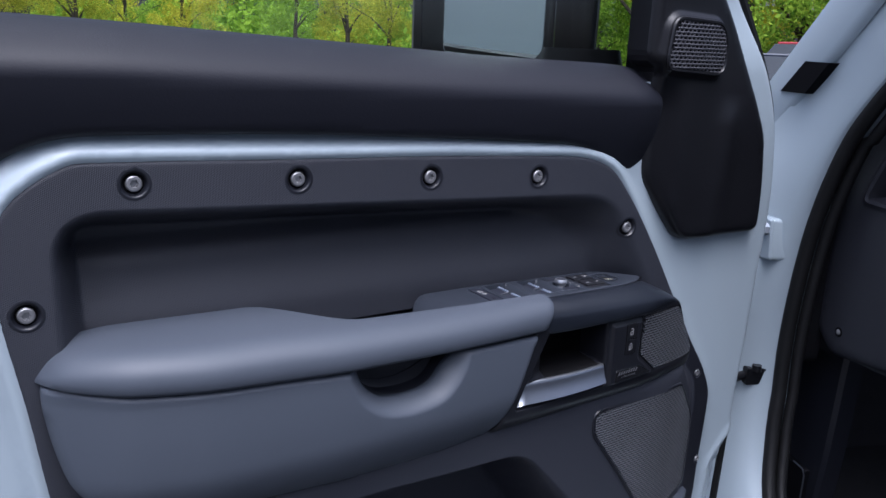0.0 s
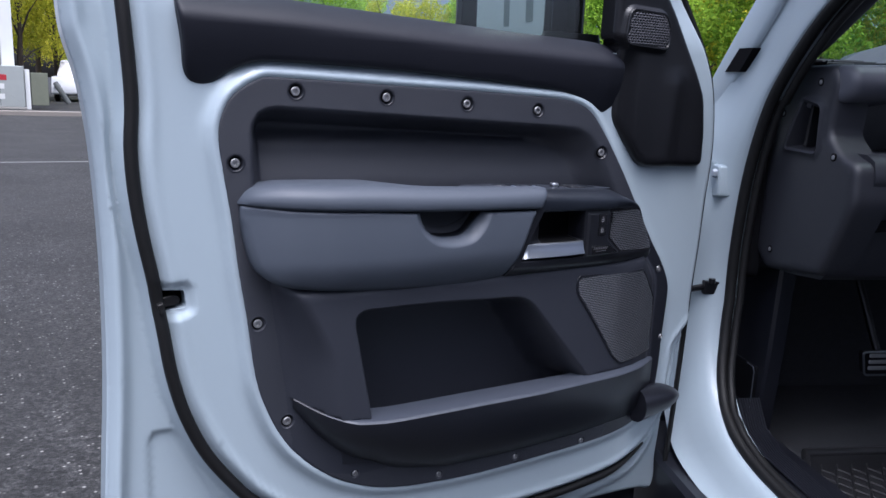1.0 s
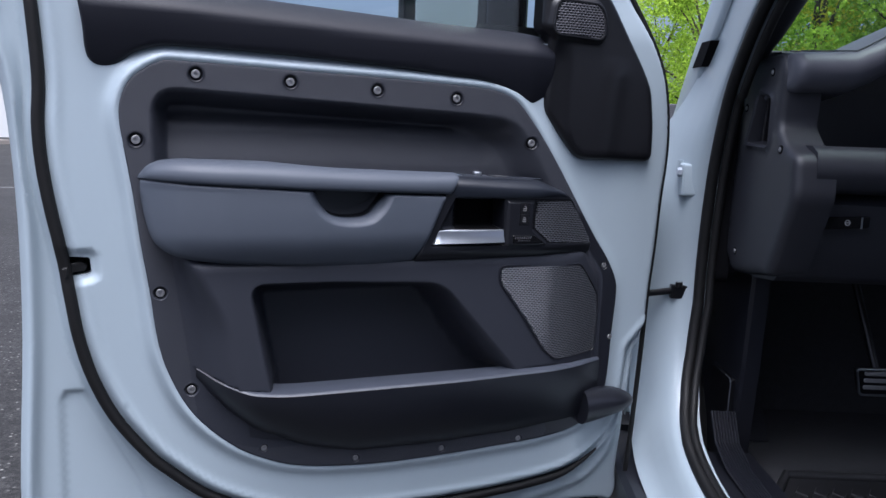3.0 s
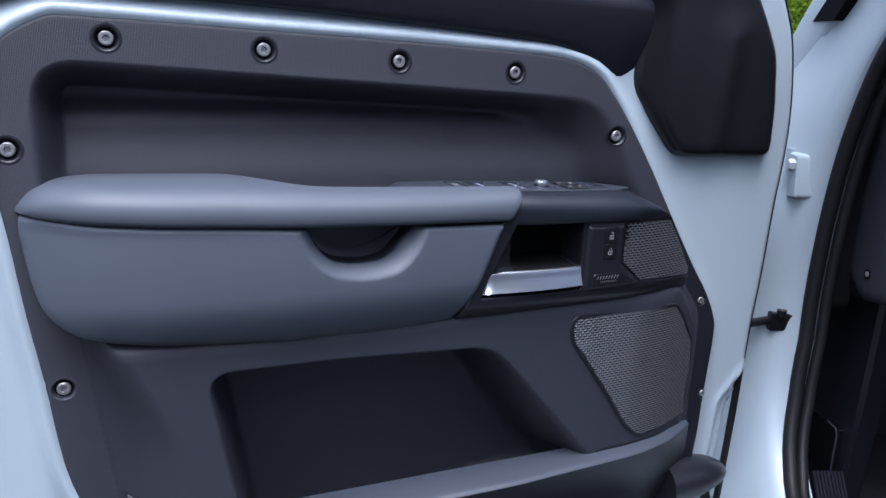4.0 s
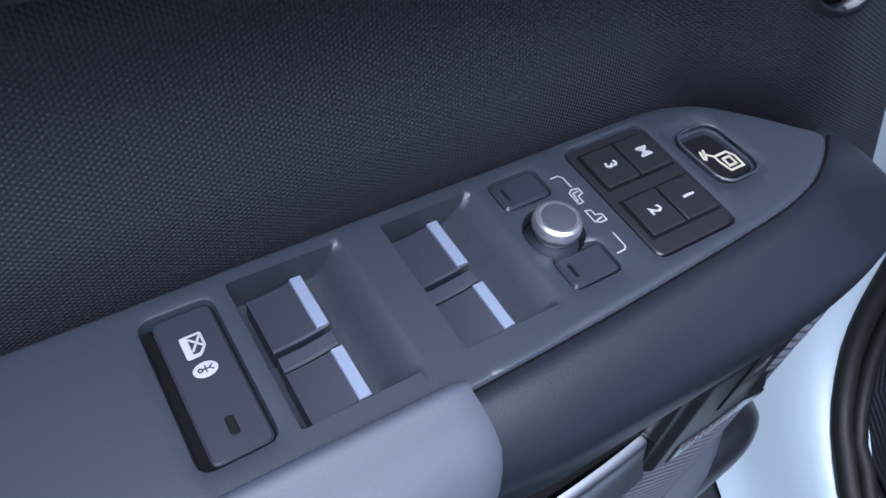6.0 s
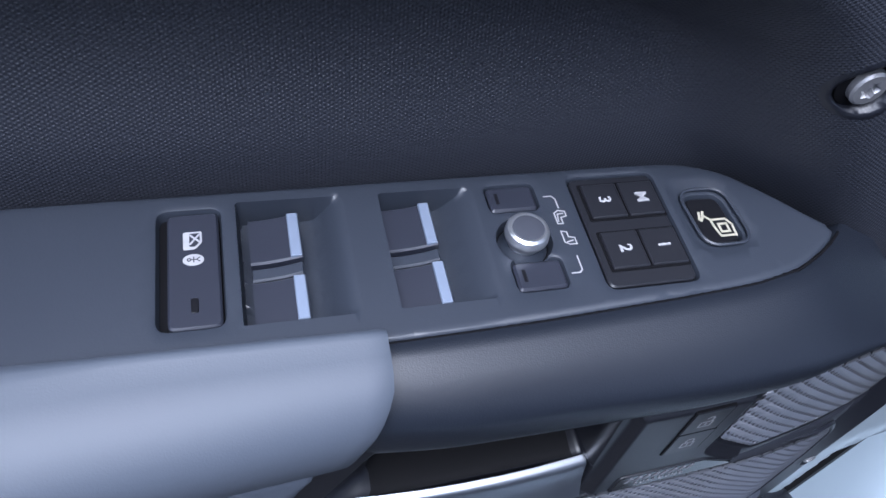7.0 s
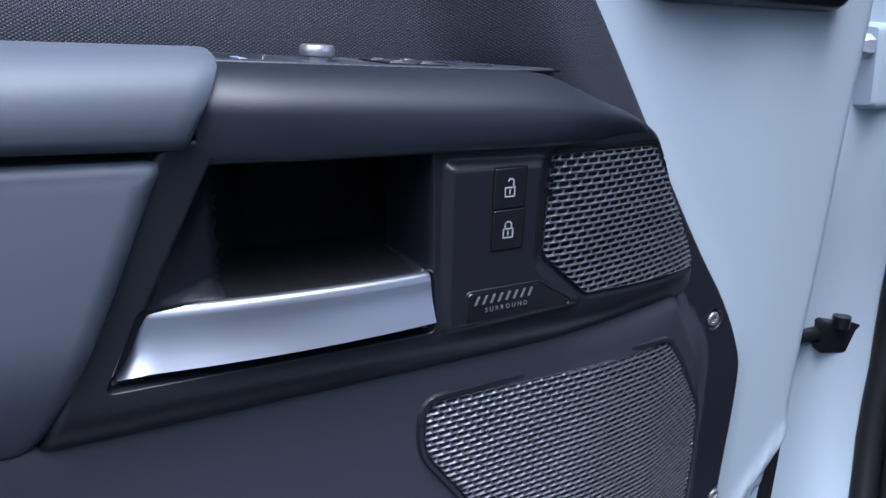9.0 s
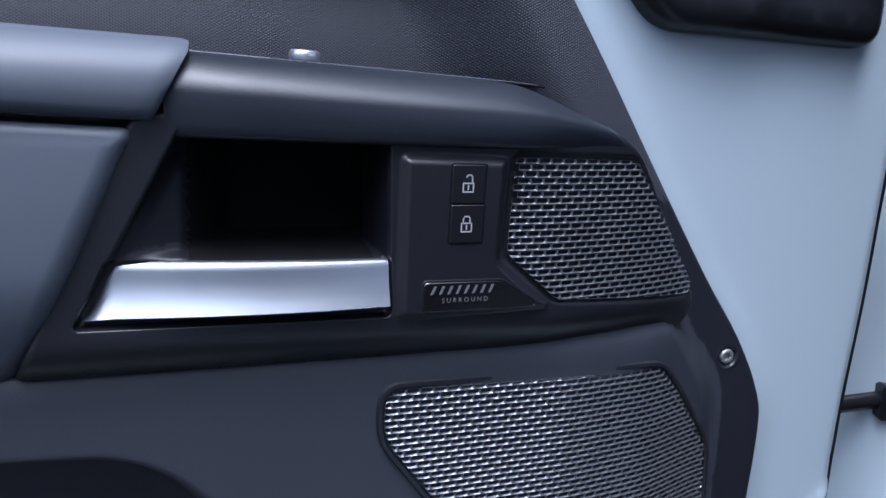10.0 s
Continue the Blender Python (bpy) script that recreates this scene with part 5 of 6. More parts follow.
loft("body_side", body_rows(), PAINT, car, "pale blue-white painted front pillar and sill", sharp=60)
STRIP = dense(OUT3[:23, :2], 0.02, False)
EDGE_LINE = dense([(-0.3, 1.72), (-0.1, 1.52), (-0.008, 1.432), (0.052, 1.372), (0.12, 1.302), (0.2, 1.21)], 0.005, False)
LINE = np.array([EDGE_LINE[int(round(k * (len(EDGE_LINE) - 1) / (len(STRIP) - 1)))] for k in range(len(STRIP))])
loft("windscreen_pillar", [[(v, *(a + (b - a) * t)) for a, b in zip(STRIP, LINE)] for v, t in ((0.09, -0.04), (0.084, 0.0), (0.08, 0.15), (0.078, 0.8), (0.082, 1.0), (0.1, 1.06), (0.15, 1.1))], PAINT, car, "pale painted windscreen pillar", sharp=60)
block("pillar_patch", [(0.067, 1.3065), (0.01, 1.306), (-0.032, 1.349), (0.02, 1.35)], 0.0765, 0.1, HOLE, car, "black patch on the pillar", 0.0005, side=True)
for k, (off, rad, v) in enumerate(((0.0, 0.011, 0.112), (0.0, 0.008, 0.128))):
    tube("aperture_seal", [(v * in_by(z), u - 0.006 - 0.012 * k, z + (0.004 + 0.006 * k if z < 0.65 else 0.0) - (0.012 * k if z > 1.25 else 0)) for u, z in AP], rad, RUBBER, car, "black ribbed rubber seal round the door opening", sides=8)
# dark inner flange between the seal and the cabin
loft("aperture_trim", [[(0.118 * in_by(z), u - 0.002, z - (0.003 if z > 1.2 else 0.0)) for u, z in AP[:45]],
                       [(0.12, -1.553 + (u + 1.553) * (0.75 / (0.128 * in_by(z) + 0.63)) + 0.02, 1.19 + (z - 1.19) * (0.75 / (0.128 * in_by(z) + 0.63))) for u, z in AP[:45]]], TRIM, car, "dark inner flange of the door opening", sharp=60)
block("sill_cladding", rounded([(0.2, 0.3), (-1.3, 0.3), (-1.3, 0.525), (-0.05, 0.53), (0.02, 0.545), (0.1, 0.58), (0.2, 0.6)], 0.02), -0.03, 0.1, TRIM, car, "black plastic sill cladding", 0.01, side=True)
block("front_wing", rounded([(0.09, 0.58), (0.12, 0.66), (0.12, 1.18), (0.9, 1.12), (1.2, 1.08), (1.2, 0.88), (0.97, 0.86)] + [(0.52 + 0.47 * math.cos(radians(a)), 0.39 + 0.47 * math.sin(radians(a))) for a in range(70, 151, 10)], 0.03), 0.004, 0.06, PAINT, car, "white painted front wing", 0.008, side=True)

block("arch_cladding", [(0.07, 0.32), (0.07, 0.58), (0.1, 0.6), (0.2, 0.8), (0.45, 0.92), (0.7, 0.9), (0.9, 0.8), (1.05, 0.6), (1.1, 0.4), (0.98, 0.4)] + arc(0.52, 0.39, 0.45, 0, 180, 18) + [(0.07, 0.38)], -0.012, 0.1, TRIM, car, "black plastic wheel arch cladding", 0.006, side=True)

# hinges and door check
STEELP = mat("painted_bolt", (0.4, 0.44, 0.5), 0.35, metal=0.3, vary=0.1)
for u0, zz in ((0.012, 1.097), (0.04, 0.71)):
    hg = block("door_hinge", rounded([(u0, zz - 0.033), (u0 + 0.034, zz - 0.036), (u0 + 0.034, zz + 0.03), (u0 + 0.006, zz + 0.028)], 0.006), 0.062, 0.095, PAINT, car, "painted steel door hinge", 0.003, side=True)
    tube("hinge_bolt", [(0.054, u0 + 0.017, zz + 0.012), (0.057, u0 + 0.017, zz + 0.012), (0.066, u0 + 0.017, zz + 0.012)], [0.007, 0.009, 0.009], STEELP, hg, sides=6)
    tube("hinge_pin", [(0.069, u0 + 0.036, zz - 0.04), (0.069, u0 + 0.036, zz + 0.034)], 0.009, PAINT, hg, sides=12)
check = tube("door_check", [(-0.03, 0.0, 0.868), (0.02, 0.02, 0.872), (0.06, 0.03, 0.876)], 0.007, SATIN, car, "black door check strap", sides=8)
block("check_end", rounded(box2(0.02, 0.05, 0.862, 0.89), 0.003), 0.06, 0.092, SATIN, check, "", 0.002, side=True)
tube("check_pin", [(0.074, 0.02, 0.886), (0.074, 0.02, 0.896)], 0.007, SATIN, check, sides=10)
tube("hinge_boot", [(-0.015, 0.03, 0.99), (-0.02, 0.035, 0.95), (-0.03, 0.03, 0.9), (-0.035, 0.03, 0.86)], [0.016, 0.019, 0.018, 0.012], RUBBER, car, "black rubber cable boot", sides=10)

# added black sheet that paints the shade between pillar and dashboard
block("pillar_filler", rounded(box2(0.0, 0.1, 0.9, 1.24), 0.02), 0.13, 0.16, HOLE, car, "added black sheet for the shade in the gap beside the dashboard", 0.004, side=True)

# dashboard
DASH_END = rounded([(-0.05, 1.318), (-0.17, 1.32), (-0.185, 1.29), (-0.176, 1.2), (-0.215, 1.17), (-0.262, 1.155), (-0.268, 1.09), (-0.2, 0.955), (-0.03, 0.93), (0.01, 0.96), (0.01, 1.2)], 0.014, 5)
VENT = rounded([(-0.055, 1.17), (-0.15, 1.168), (-0.147, 1.246), (-0.095, 1.256)], 0.006, 4)


def end_x(u, z):
    P = np.stack([u, z], 1)
    e = -sdf(DASH_END, P)
    x = 0.152 + roll(e, 0.014)
    v = -sdf(VENT, P)
    x = x + 0.028 * ss(0.0, 0.006, v)
    return x - 0.006 * ss(-0.012, 0.0, v) * ss(0.002, -0.003, v)


def side_sheet(name, outline, fx, step, material, parent, label, rings=(), back=0.02):
    """A skin drawn in u and z, facing outboard."""
    ob = sheet(name, outline, fx, step, material, parent, label, rings=rings, back=back)
    ob.data.transform(Matrix(((0, 1, 0, 0), (1, 0, 0, 0), (0, 0, 1, 0), (0, 0, 0, 1))))
    ob.data.flip_normals()
    return ob


DASHM = mat("dash_plastic", (0.0185, 0.0195, 0.0255), 0.46, vary=0.1, vscale=8, bump=0.0001, bscale=800)
side_sheet("dash_end", dense(DASH_END, 0.008), end_x, 0.01, DASHM, car, "dark grey dashboard end panel with a side vent", [offset(dense(DASH_END, 0.008), -k) for k in (0.002, 0.005, 0.01)] + [offset(dense(VENT, 0.005), -k) for k in (-0.01, -0.004, 0.0, 0.003, 0.006)], 0.05)
block("vent_vane", [(-0.1, 1.175), (-0.108, 1.175), (-0.115, 1.248), (-0.108, 1.25)], 0.158, 0.18, SATIN, car, "thin vent vane", 0.001, side=True)
for u, z in ((-0.138, 1.289), (-0.2, 1.163), (-0.045, 0.972), (-0.035, 1.232)):
    tube("trim_screw", [(0.156, u, z), (0.1505, u, z), (0.1495, u, z)], [0.0042, 0.0042, 0.0026], BOLTM, car, "steel trim screw in a black socket", sides=12)
    tube("screw_socket", [(0.156, u, z), (0.1512, u, z)], [0.0072, 0.0072], HOLE, car, "black socket round the screw", sides=14)


def across(name, rows, material, label):
    return loft(name, rows, material, car, label, closed=True, caps=True, sharp=55)


top_z = lambda v: float(np.interp(v, [0.15, 0.26, 0.30, 0.36, 0.42, 0.6, 0.68, 0.78, 1.3], [1.318, 1.322, 1.345, 1.385, 1.4, 1.4, 1.385, 1.34, 1.33]))
pad = lambda v, f: [(v, -0.05 + f * (u + 0.05), top_z(v) - 0.045 + f * (z + 0.045)) for u, z in ((-0.02, -0.085), (-0.15, -0.07), (-0.195, -0.062), (-0.21, -0.047), (-0.215, -0.031), (-0.212, -0.016), (-0.203, -0.005), (-0.185, 0.0), (-0.15, 0.0), (-0.1, -0.004), (0.1, -0.03), (0.12, -0.06))]
across("dash_top_pad", [pad(v, f) for v, f in ((0.158, 0.7), (0.1585, 0.84), (0.161, 0.92), (0.166, 0.97), (0.174, 1.0))] + [pad(v, 1.0) for v in np.linspace(0.185, 1.3, 34)],
       mat("dash_top_vinyl", (0.07, 0.073, 0.09), 0.45, vary=0.1, vscale=9, bump=0.00015, bscale=700), "dark stitched dashboard top")
tube("dash_stitching", [(v, -0.195, top_z(v) + 0.0004) for v in np.linspace(0.17, 0.6, 30)], 0.0013, SATIN, car, "", sides=5)
across("dash_shelf", [[(v, -0.24, 1.098), (v, -0.262, 1.108), (v, -0.268, 1.135), (v, -0.26, 1.162), (v, -0.238, 1.172), (v, -0.05, 1.17), (v, -0.03, 1.3), (v, 0.02, 1.3), (v, 0.0, 1.1)] for v in np.r_[0.185, 0.187, np.linspace(0.2, 1.3, 12)]], DASHM, "dark padded lower dashboard roll")
across("knee_panel", [[(v, -0.21, 1.1), (v, -0.235, 1.08), (v, -0.2, 0.96), (v, -0.185, 0.945), (v, -0.1, 0.935), (v, 0.05, 0.93), (v, 0.05, 1.1)] for v in (0.17, 0.173, 0.3, 0.8, 1.3)], DASHM, "dark lower dashboard panel")
block("dash_core", box2(0.16, 1.6, 0.93, 1.335), -0.035, 0.04, SATIN, car, "dark inside of the dashboard", 0.003)
sw_ = block("light_switch", rounded([(0.215, 1.04), (0.29, 1.046), (0.29, 1.064), (0.212, 1.06)], 0.003), -0.238, -0.2, GLOSSB, car, "black switch strip under the dashboard", 0.001)
ribbons("switch_icon", [[(a, b) for a, b in arc(0.254, 1.053, 0.004, 0, 360, 10)], [(0.25, 1.053), (0.258, 1.053)]], 0.0015, put_front(-0.2386), ICON, sw_)
block("switch_chrome", box2(0.2755, 0.278, 1.044, 1.062), -0.2395, -0.236, CHROME, sw_, "", 0.0003)
tube("dash_trim_curve", [(0.36, -0.12, 1.245), (0.42, -0.14, 1.225), (0.5, -0.15, 1.222), (0.6, -0.15, 1.225)], 0.004, SATIN, car, "dark curved dial surround", sides=6)
tube("steering_shroud", [(0.44, -0.22, 1.14), (0.46, -0.2, 1.19), (0.52, -0.19, 1.225), (0.6, -0.19, 1.24)], [0.01, 0.03, 0.04, 0.045], DASHM, car, "dark steering column cover", sides=14)
block("demister", box2(0.17, 0.33, -0.12, -0.06), 1.325, 1.312, SATIN, car, "black windscreen demister slot", 0.002, up=True)
for q in range(3):
    block("demister_slat", box2(0.19, 0.3, -0.108 + q * 0.016, -0.1 + q * 0.016), 1.329, 1.324, DASHM, car, "", 0.001, up=True)

# footwell
block("car_floor", box2(0.12, 1.6, -1.5, 0.5), 0.5, 0.46, CARPET, car, "dark carpeted floor", 0.004, up=True)
block("bulkhead", box2(0.1, 1.6, 0.45, 1.25), 0.42, 0.5, CARPET, car, "dark carpeted bulkhead", 0.004)
block("kick_panel", rounded([(0.02, 0.5), (0.42, 0.5), (0.42, 1.0), (-0.01, 1.0), (0.0, 0.75)], 0.02), 0.206, 0.24, TRIM, car, "dark plastic kick panel", 0.006, side=True)
block("bonnet_release", rounded(box2(0.03, 0.15, 0.61, 0.7), 0.004), 0.198, 0.22, SATIN, car, "black bonnet release lever plate", 0.003, side=True)
tube("release_edge", [(0.197, 0.03, 0.61), (0.197, 0.03, 0.69), (0.197, 0.036, 0.7), (0.197, 0.06, 0.701)], 0.0014, CHROME, car, "", sides=6)
block("footrest", rounded([(0.2, 0.5), (0.42, 0.5), (0.42, 0.72), (0.38, 0.72)], 0.01), 0.24, 0.36, TRIM, car, "dark plastic footrest", 0.006, side=True)
for q in range(9):
    tube("sill_rib", [(0.158 + q * 0.0055, u, z) for u, z in ((0.01, 0.64), (-0.03, 0.59), (-0.1, 0.568), (-0.3, 0.562), (-0.9, 0.56))], 0.0026, TRIM, car, "", sides=6)
block("sill_trim", box2(0.13, 0.24, -1.2, 0.0), 0.559, 0.48, TRIM, car, "dark ribbed sill trim", 0.003, up=True)
# rubber mat with raised lozenges
mat_ = block("floor_mat", rounded([(0.245, -0.75), (0.6, -0.75), (0.6, -0.03), (0.3, -0.03), (0.245, -0.1)], 0.02), 0.528, 0.505, mat("mat_rubber", (0.02, 0.02, 0.022), 0.45, vary=0.25, vscale=25, bump=0.0002, bscale=500), car, "black rubber floor mat with lozenge tread", 0.004, up=True)
tread = mat_.data.materials[0]
loz = None
for i in range(9):
    for j in range(12):
        cx, cy = 0.285 + i * 0.034 + (0.017 if j % 2 else 0), -0.4 + j * 0.027
        if cx > 0.575:
            continue
        if loz is None:
            loz = block("mat_lozenge", [(-0.0145, 0), (0, -0.0225), (0.0145, 0), (0, 0.0225)], 0.0055, 0.0, tread, mat_, "", 0.002, up=True)
            loz.location = (cx, cy, 0.527)
        else:
            o = loz.copy()
            scene.collection.objects.link(o)
            o.location = (cx, cy, 0.527)
tube("mat_edge", [(0.245, -0.75, 0.53), (0.245, -0.12, 0.53), (0.3, -0.03, 0.53), (0.6, -0.03, 0.53)], 0.011, tread, mat_, sides=8)
# pedals
PEDALM = mat("brushed_pedal", (0.5, 0.5, 0.52), 0.35, metal=0.7, vary=0.1, vscale=40)
for v0, w, z0, h, u in ((0.448, 0.088, 0.68, 0.052, 0.03), (0.585, 0.05, 0.66, 0.12, 0.06)):
    pd = block("pedal", rounded([(v0 + 0.006, z0), (v0 + w, z0), (v0 + w, z0 + h), (v0 - 0.004, z0 + h)], 0.008), u, u + 0.014, SATIN, car, "black pedal with bright metal bars and edge", 0.003)
    for q in range(3):
        block("pedal_rib", rounded(box2(v0 + 0.012, v0 + w - 0.01, z0 + 0.012 + q * h * 0.27, z0 + 0.02 + q * h * 0.27), 0.003), u - 0.003, u + 0.002, PEDALM, pd, "brushed metal bar", 0.001)
    ro = np.array(rounded([(v0 + 0.006, z0), (v0 + w, z0), (v0 + w, z0 + h), (v0 - 0.004, z0 + h)], 0.008))
    tube("pedal_rim", [(x, u - 0.001, z) for x, z in np.vstack([ro, ro[:1]])], 0.0025, CHROME, pd, "bright metal pedal rim", sides=6, caps=False)
    tube("pedal_arm", [(v0 + w * 0.5, u + 0.012, z0 + h * 0.7), (v0 + w * 0.3, u + 0.06, z0 + 0.15), (v0 + w * 0.1, u + 0.12, z0 + 0.28)], 0.008, SATIN, pd, sides=8)
# front edge of the seat
rows = []
for v in np.r_[0.36, 0.363, 0.38, 0.42, np.linspace(0.5, 0.9, 6), 0.94]:
    k = 0.03 * max(0, 1 - (v - 0.36) / 0.06) ** 2
    rows.append([(v, -0.3 - k, 0.52), (v, -0.285 - k, 0.62), (v, -0.28 - k, 0.7), (v, -0.3 - k, 0.76 - k), (v, -0.34 - k, 0.79 - k), (v, -0.8, 0.78 - k), (v, -0.8, 0.52)])
loft("seat_cushion", rows, SOFT, car, "dark grey car seat cushion", closed=True, caps=True, sharp=60)
tube("seat_trim_line", [(0.3585, -0.312, 0.56), (0.357, -0.31, 0.68), (0.357, -0.33, 0.735), (0.357, -0.4, 0.75)], 0.002, CHROME, car, "", sides=6)
# roof, far side and rear of the cabin
block("roof", rounded([(0.15, -3.2), (1.57, -3.2), (1.57, -0.5), (0.16, -0.5)], 0.08), 1.96, 1.91, PAINT, car, "white roof", 0.012, up=True)
for v_ in (0.14, 1.58):
    tube("roof_rail", [(0.1 if v_ < 1 else 1.62, -0.3, 1.63), (v_, -0.53, 1.88), (v_, -0.62, 1.915), (v_, -1.5, 1.925), (v_, -3.15, 1.92)], [0.03, 0.034, 0.036, 0.036, 0.036], PAINT, car, "white painted roof rail", sides=10)
block("far_side", rounded([(-3.2, 0.45), (0.5, 0.45), (0.5, 1.2), (0.05, 1.22), (-3.2, 1.22)], 0.03), 1.62, 1.72, PAINT, car, "far side of the cabin", 0.01, side=True)
block("cabin_rear", box2(0.1, 1.62, 0.46, 1.1), -1.52, -1.48, CARPET, car, "dark rear of the cabin", 0.004)
block("bonnet", rounded([(0.02, 0.14), (1.7, 0.14), (1.68, 1.3), (0.04, 1.3)], 0.05), 1.2, 1.15, PAINT, car, "white bonnet", 0.02, up=True)
ws = link("windscreen", [(0.11, 0.13, 1.28), (1.6, 0.13, 1.28), (1.52, -0.5, 1.91), (0.18, -0.5, 1.91), (0.11, 0.134, 1.284), (1.6, 0.134, 1.284), (1.52, -0.496, 1.914), (0.18, -0.496, 1.914)],
          [(0, 1, 2, 3), (7, 6, 5, 4), (0, 4, 5, 1), (1, 5, 6, 2), (2, 6, 7, 3), (3, 7, 4, 0)], glassy("windscreen_glass", (0.9, 1.0, 0.95), 0.85), car, "windscreen glass", smooth=False)
ws.visible_shadow = False
tube("pillar_trim", [(0.15, -0.06, 1.325), (0.15, -0.12, 1.365), (0.155, -0.28, 1.475), (0.17, -0.6, 1.69)], [0.018, 0.024, 0.028, 0.03], BELT, car, "dark inner pillar cover", sides=10)

# body behind the front door
block("rear_side", rounded([(-1.2, 0.42), (-1.95, 0.42), (-2.05, 0.75), (-2.45, 0.9), (-2.85, 0.75), (-2.95, 0.5), (-3.2, 0.5), (-3.2, 1.2), (-1.2, 1.22)], 0.03), 0.0, 0.1, PAINT, car, "white rear door and wing", 0.01, side=True)
block("rear_glass", rounded([(-1.25, 1.215), (-3.15, 1.2), (-3.12, 1.9), (-1.25, 1.91)], 0.03), 0.03, 0.05, DARKG, car, "dark rear side windows", 0.004, side=True)
block("centre_pillar", rounded([(-1.12, 0.5), (-1.26, 0.5), (-1.26, 1.91), (-1.14, 1.91)], 0.02), 0.02, 0.11, PAINT, car, "white centre pillar", 0.008, side=True)
block("tailgate", box2(0.03, 1.69, 0.5, 1.91), -3.2, -3.12, PAINT, car, "white rear of the car", 0.02)
block("rear_floor", box2(0.1, 1.62, -3.15, -1.5), 0.5, 0.44, CARPET, car, "dark rear floor", 0.004, up=True)
for u, v in ((0.52, 0.02), (0.52, 1.46), (-2.45, 0.02), (-2.45, 1.46)):
    wh = tube("wheel", [(v + k, u, 0.39) for k in (0.0, 0.03, 0.21, 0.24)], [0.34, 0.39, 0.39, 0.34], RUBBER, car, "black tyre", sides=28)
    tube("rim", [(v + 0.02, u, 0.39), (v + 0.22, u, 0.39)], 0.25, SATIN, wh, sides=20)

# ---- surroundings ----
LEAF_G = leaf_mat("leaves_green", (0.07, 0.17, 0.02), (0.5, 0.68, 0.08))
LEAF_Y = leaf_mat("leaves_yellow", (0.25, 0.32, 0.03), (0.85, 0.74, 0.08))
BARK = mat("bark", (0.06, 0.045, 0.035), 0.9, vary=0.4, vscale=9, bump=0.02, bscale=20)


def crown_mesh(seed, h, base, rad, leaves, size):
    rng = np.random.default_rng(seed)
    k = 46
    cz = rng.uniform(base, h, k)
    t = (cz - base) / (h - base)
    rr = rad * np.sqrt(np.clip(1 - (1.9 * t - 0.75) ** 2 / 1.7, 0.1, 1)) * rng.uniform(0.35, 1.0, k)
    an = rng.uniform(0, 2 * math.pi, k)
    cen = np.stack([rr * np.cos(an), rr * np.sin(an), cz], 1)
    cr = rng.uniform(0.12, 0.24, k) * rad * 1.25
    pick = rng.integers(0, k, leaves)
    d = rng.normal(size=(leaves, 3))
    d /= np.linalg.norm(d, axis=1, keepdims=True)
    pos = cen[pick] + d * (cr[pick] * rng.uniform(0.35, 1.05, leaves) ** 0.6)[:, None]
    a = rng.normal(size=(leaves, 3))
    a /= np.linalg.norm(a, axis=1, keepdims=True)
    b = np.cross(a, rng.normal(size=(leaves, 3)))
    b /= np.linalg.norm(b, axis=1, keepdims=True)
    s = size * rng.uniform(0.6, 1.4, leaves)[:, None]
    v = np.stack([pos - a * s, pos + b * s * 0.45, pos + a * s, pos - b * s * 0.45], 1).reshape(-1, 3)
    f = np.arange(leaves * 4).reshape(-1, 4)
    return v, f, cen


def tree(seed, h, base, rad, leaves, size, leaf, label):
    e = thing("tree", label, "tree", group="trees round the car park")
    v, f, cen = crown_mesh(seed, h, base, rad, leaves, size)
    me = bpy.data.meshes.new("crown")
    me.from_pydata(v.tolist(), [], f.tolist())
    me.materials.append(leaf)
    c = new("crown", me)
    c.parent = e
    c["label"] = "uneven crown of small leaves"
    rng = np.random.default_rng(seed + 99)
    trunk = tube("trunk", [(0.05 * math.sin(q), 0.04 * math.cos(2 * q), h * 0.8 * q / 6) for q in range(7)], [0.2 - 0.028 * q for q in range(7)], BARK, e, "rough brown trunk", sides=9)
    for q in range(9):
        p = cen[rng.integers(0, len(cen))]
        z0 = base * 0.7 + (p[2] - base) * 0.5
        tube("limb", [(0, 0, z0), tuple(np.array((p[0] * 0.45, p[1] * 0.45, z0 + (p[2] - z0) * 0.6))), tuple(p)], [0.07, 0.045, 0.012], BARK, e, sides=6)
    return e


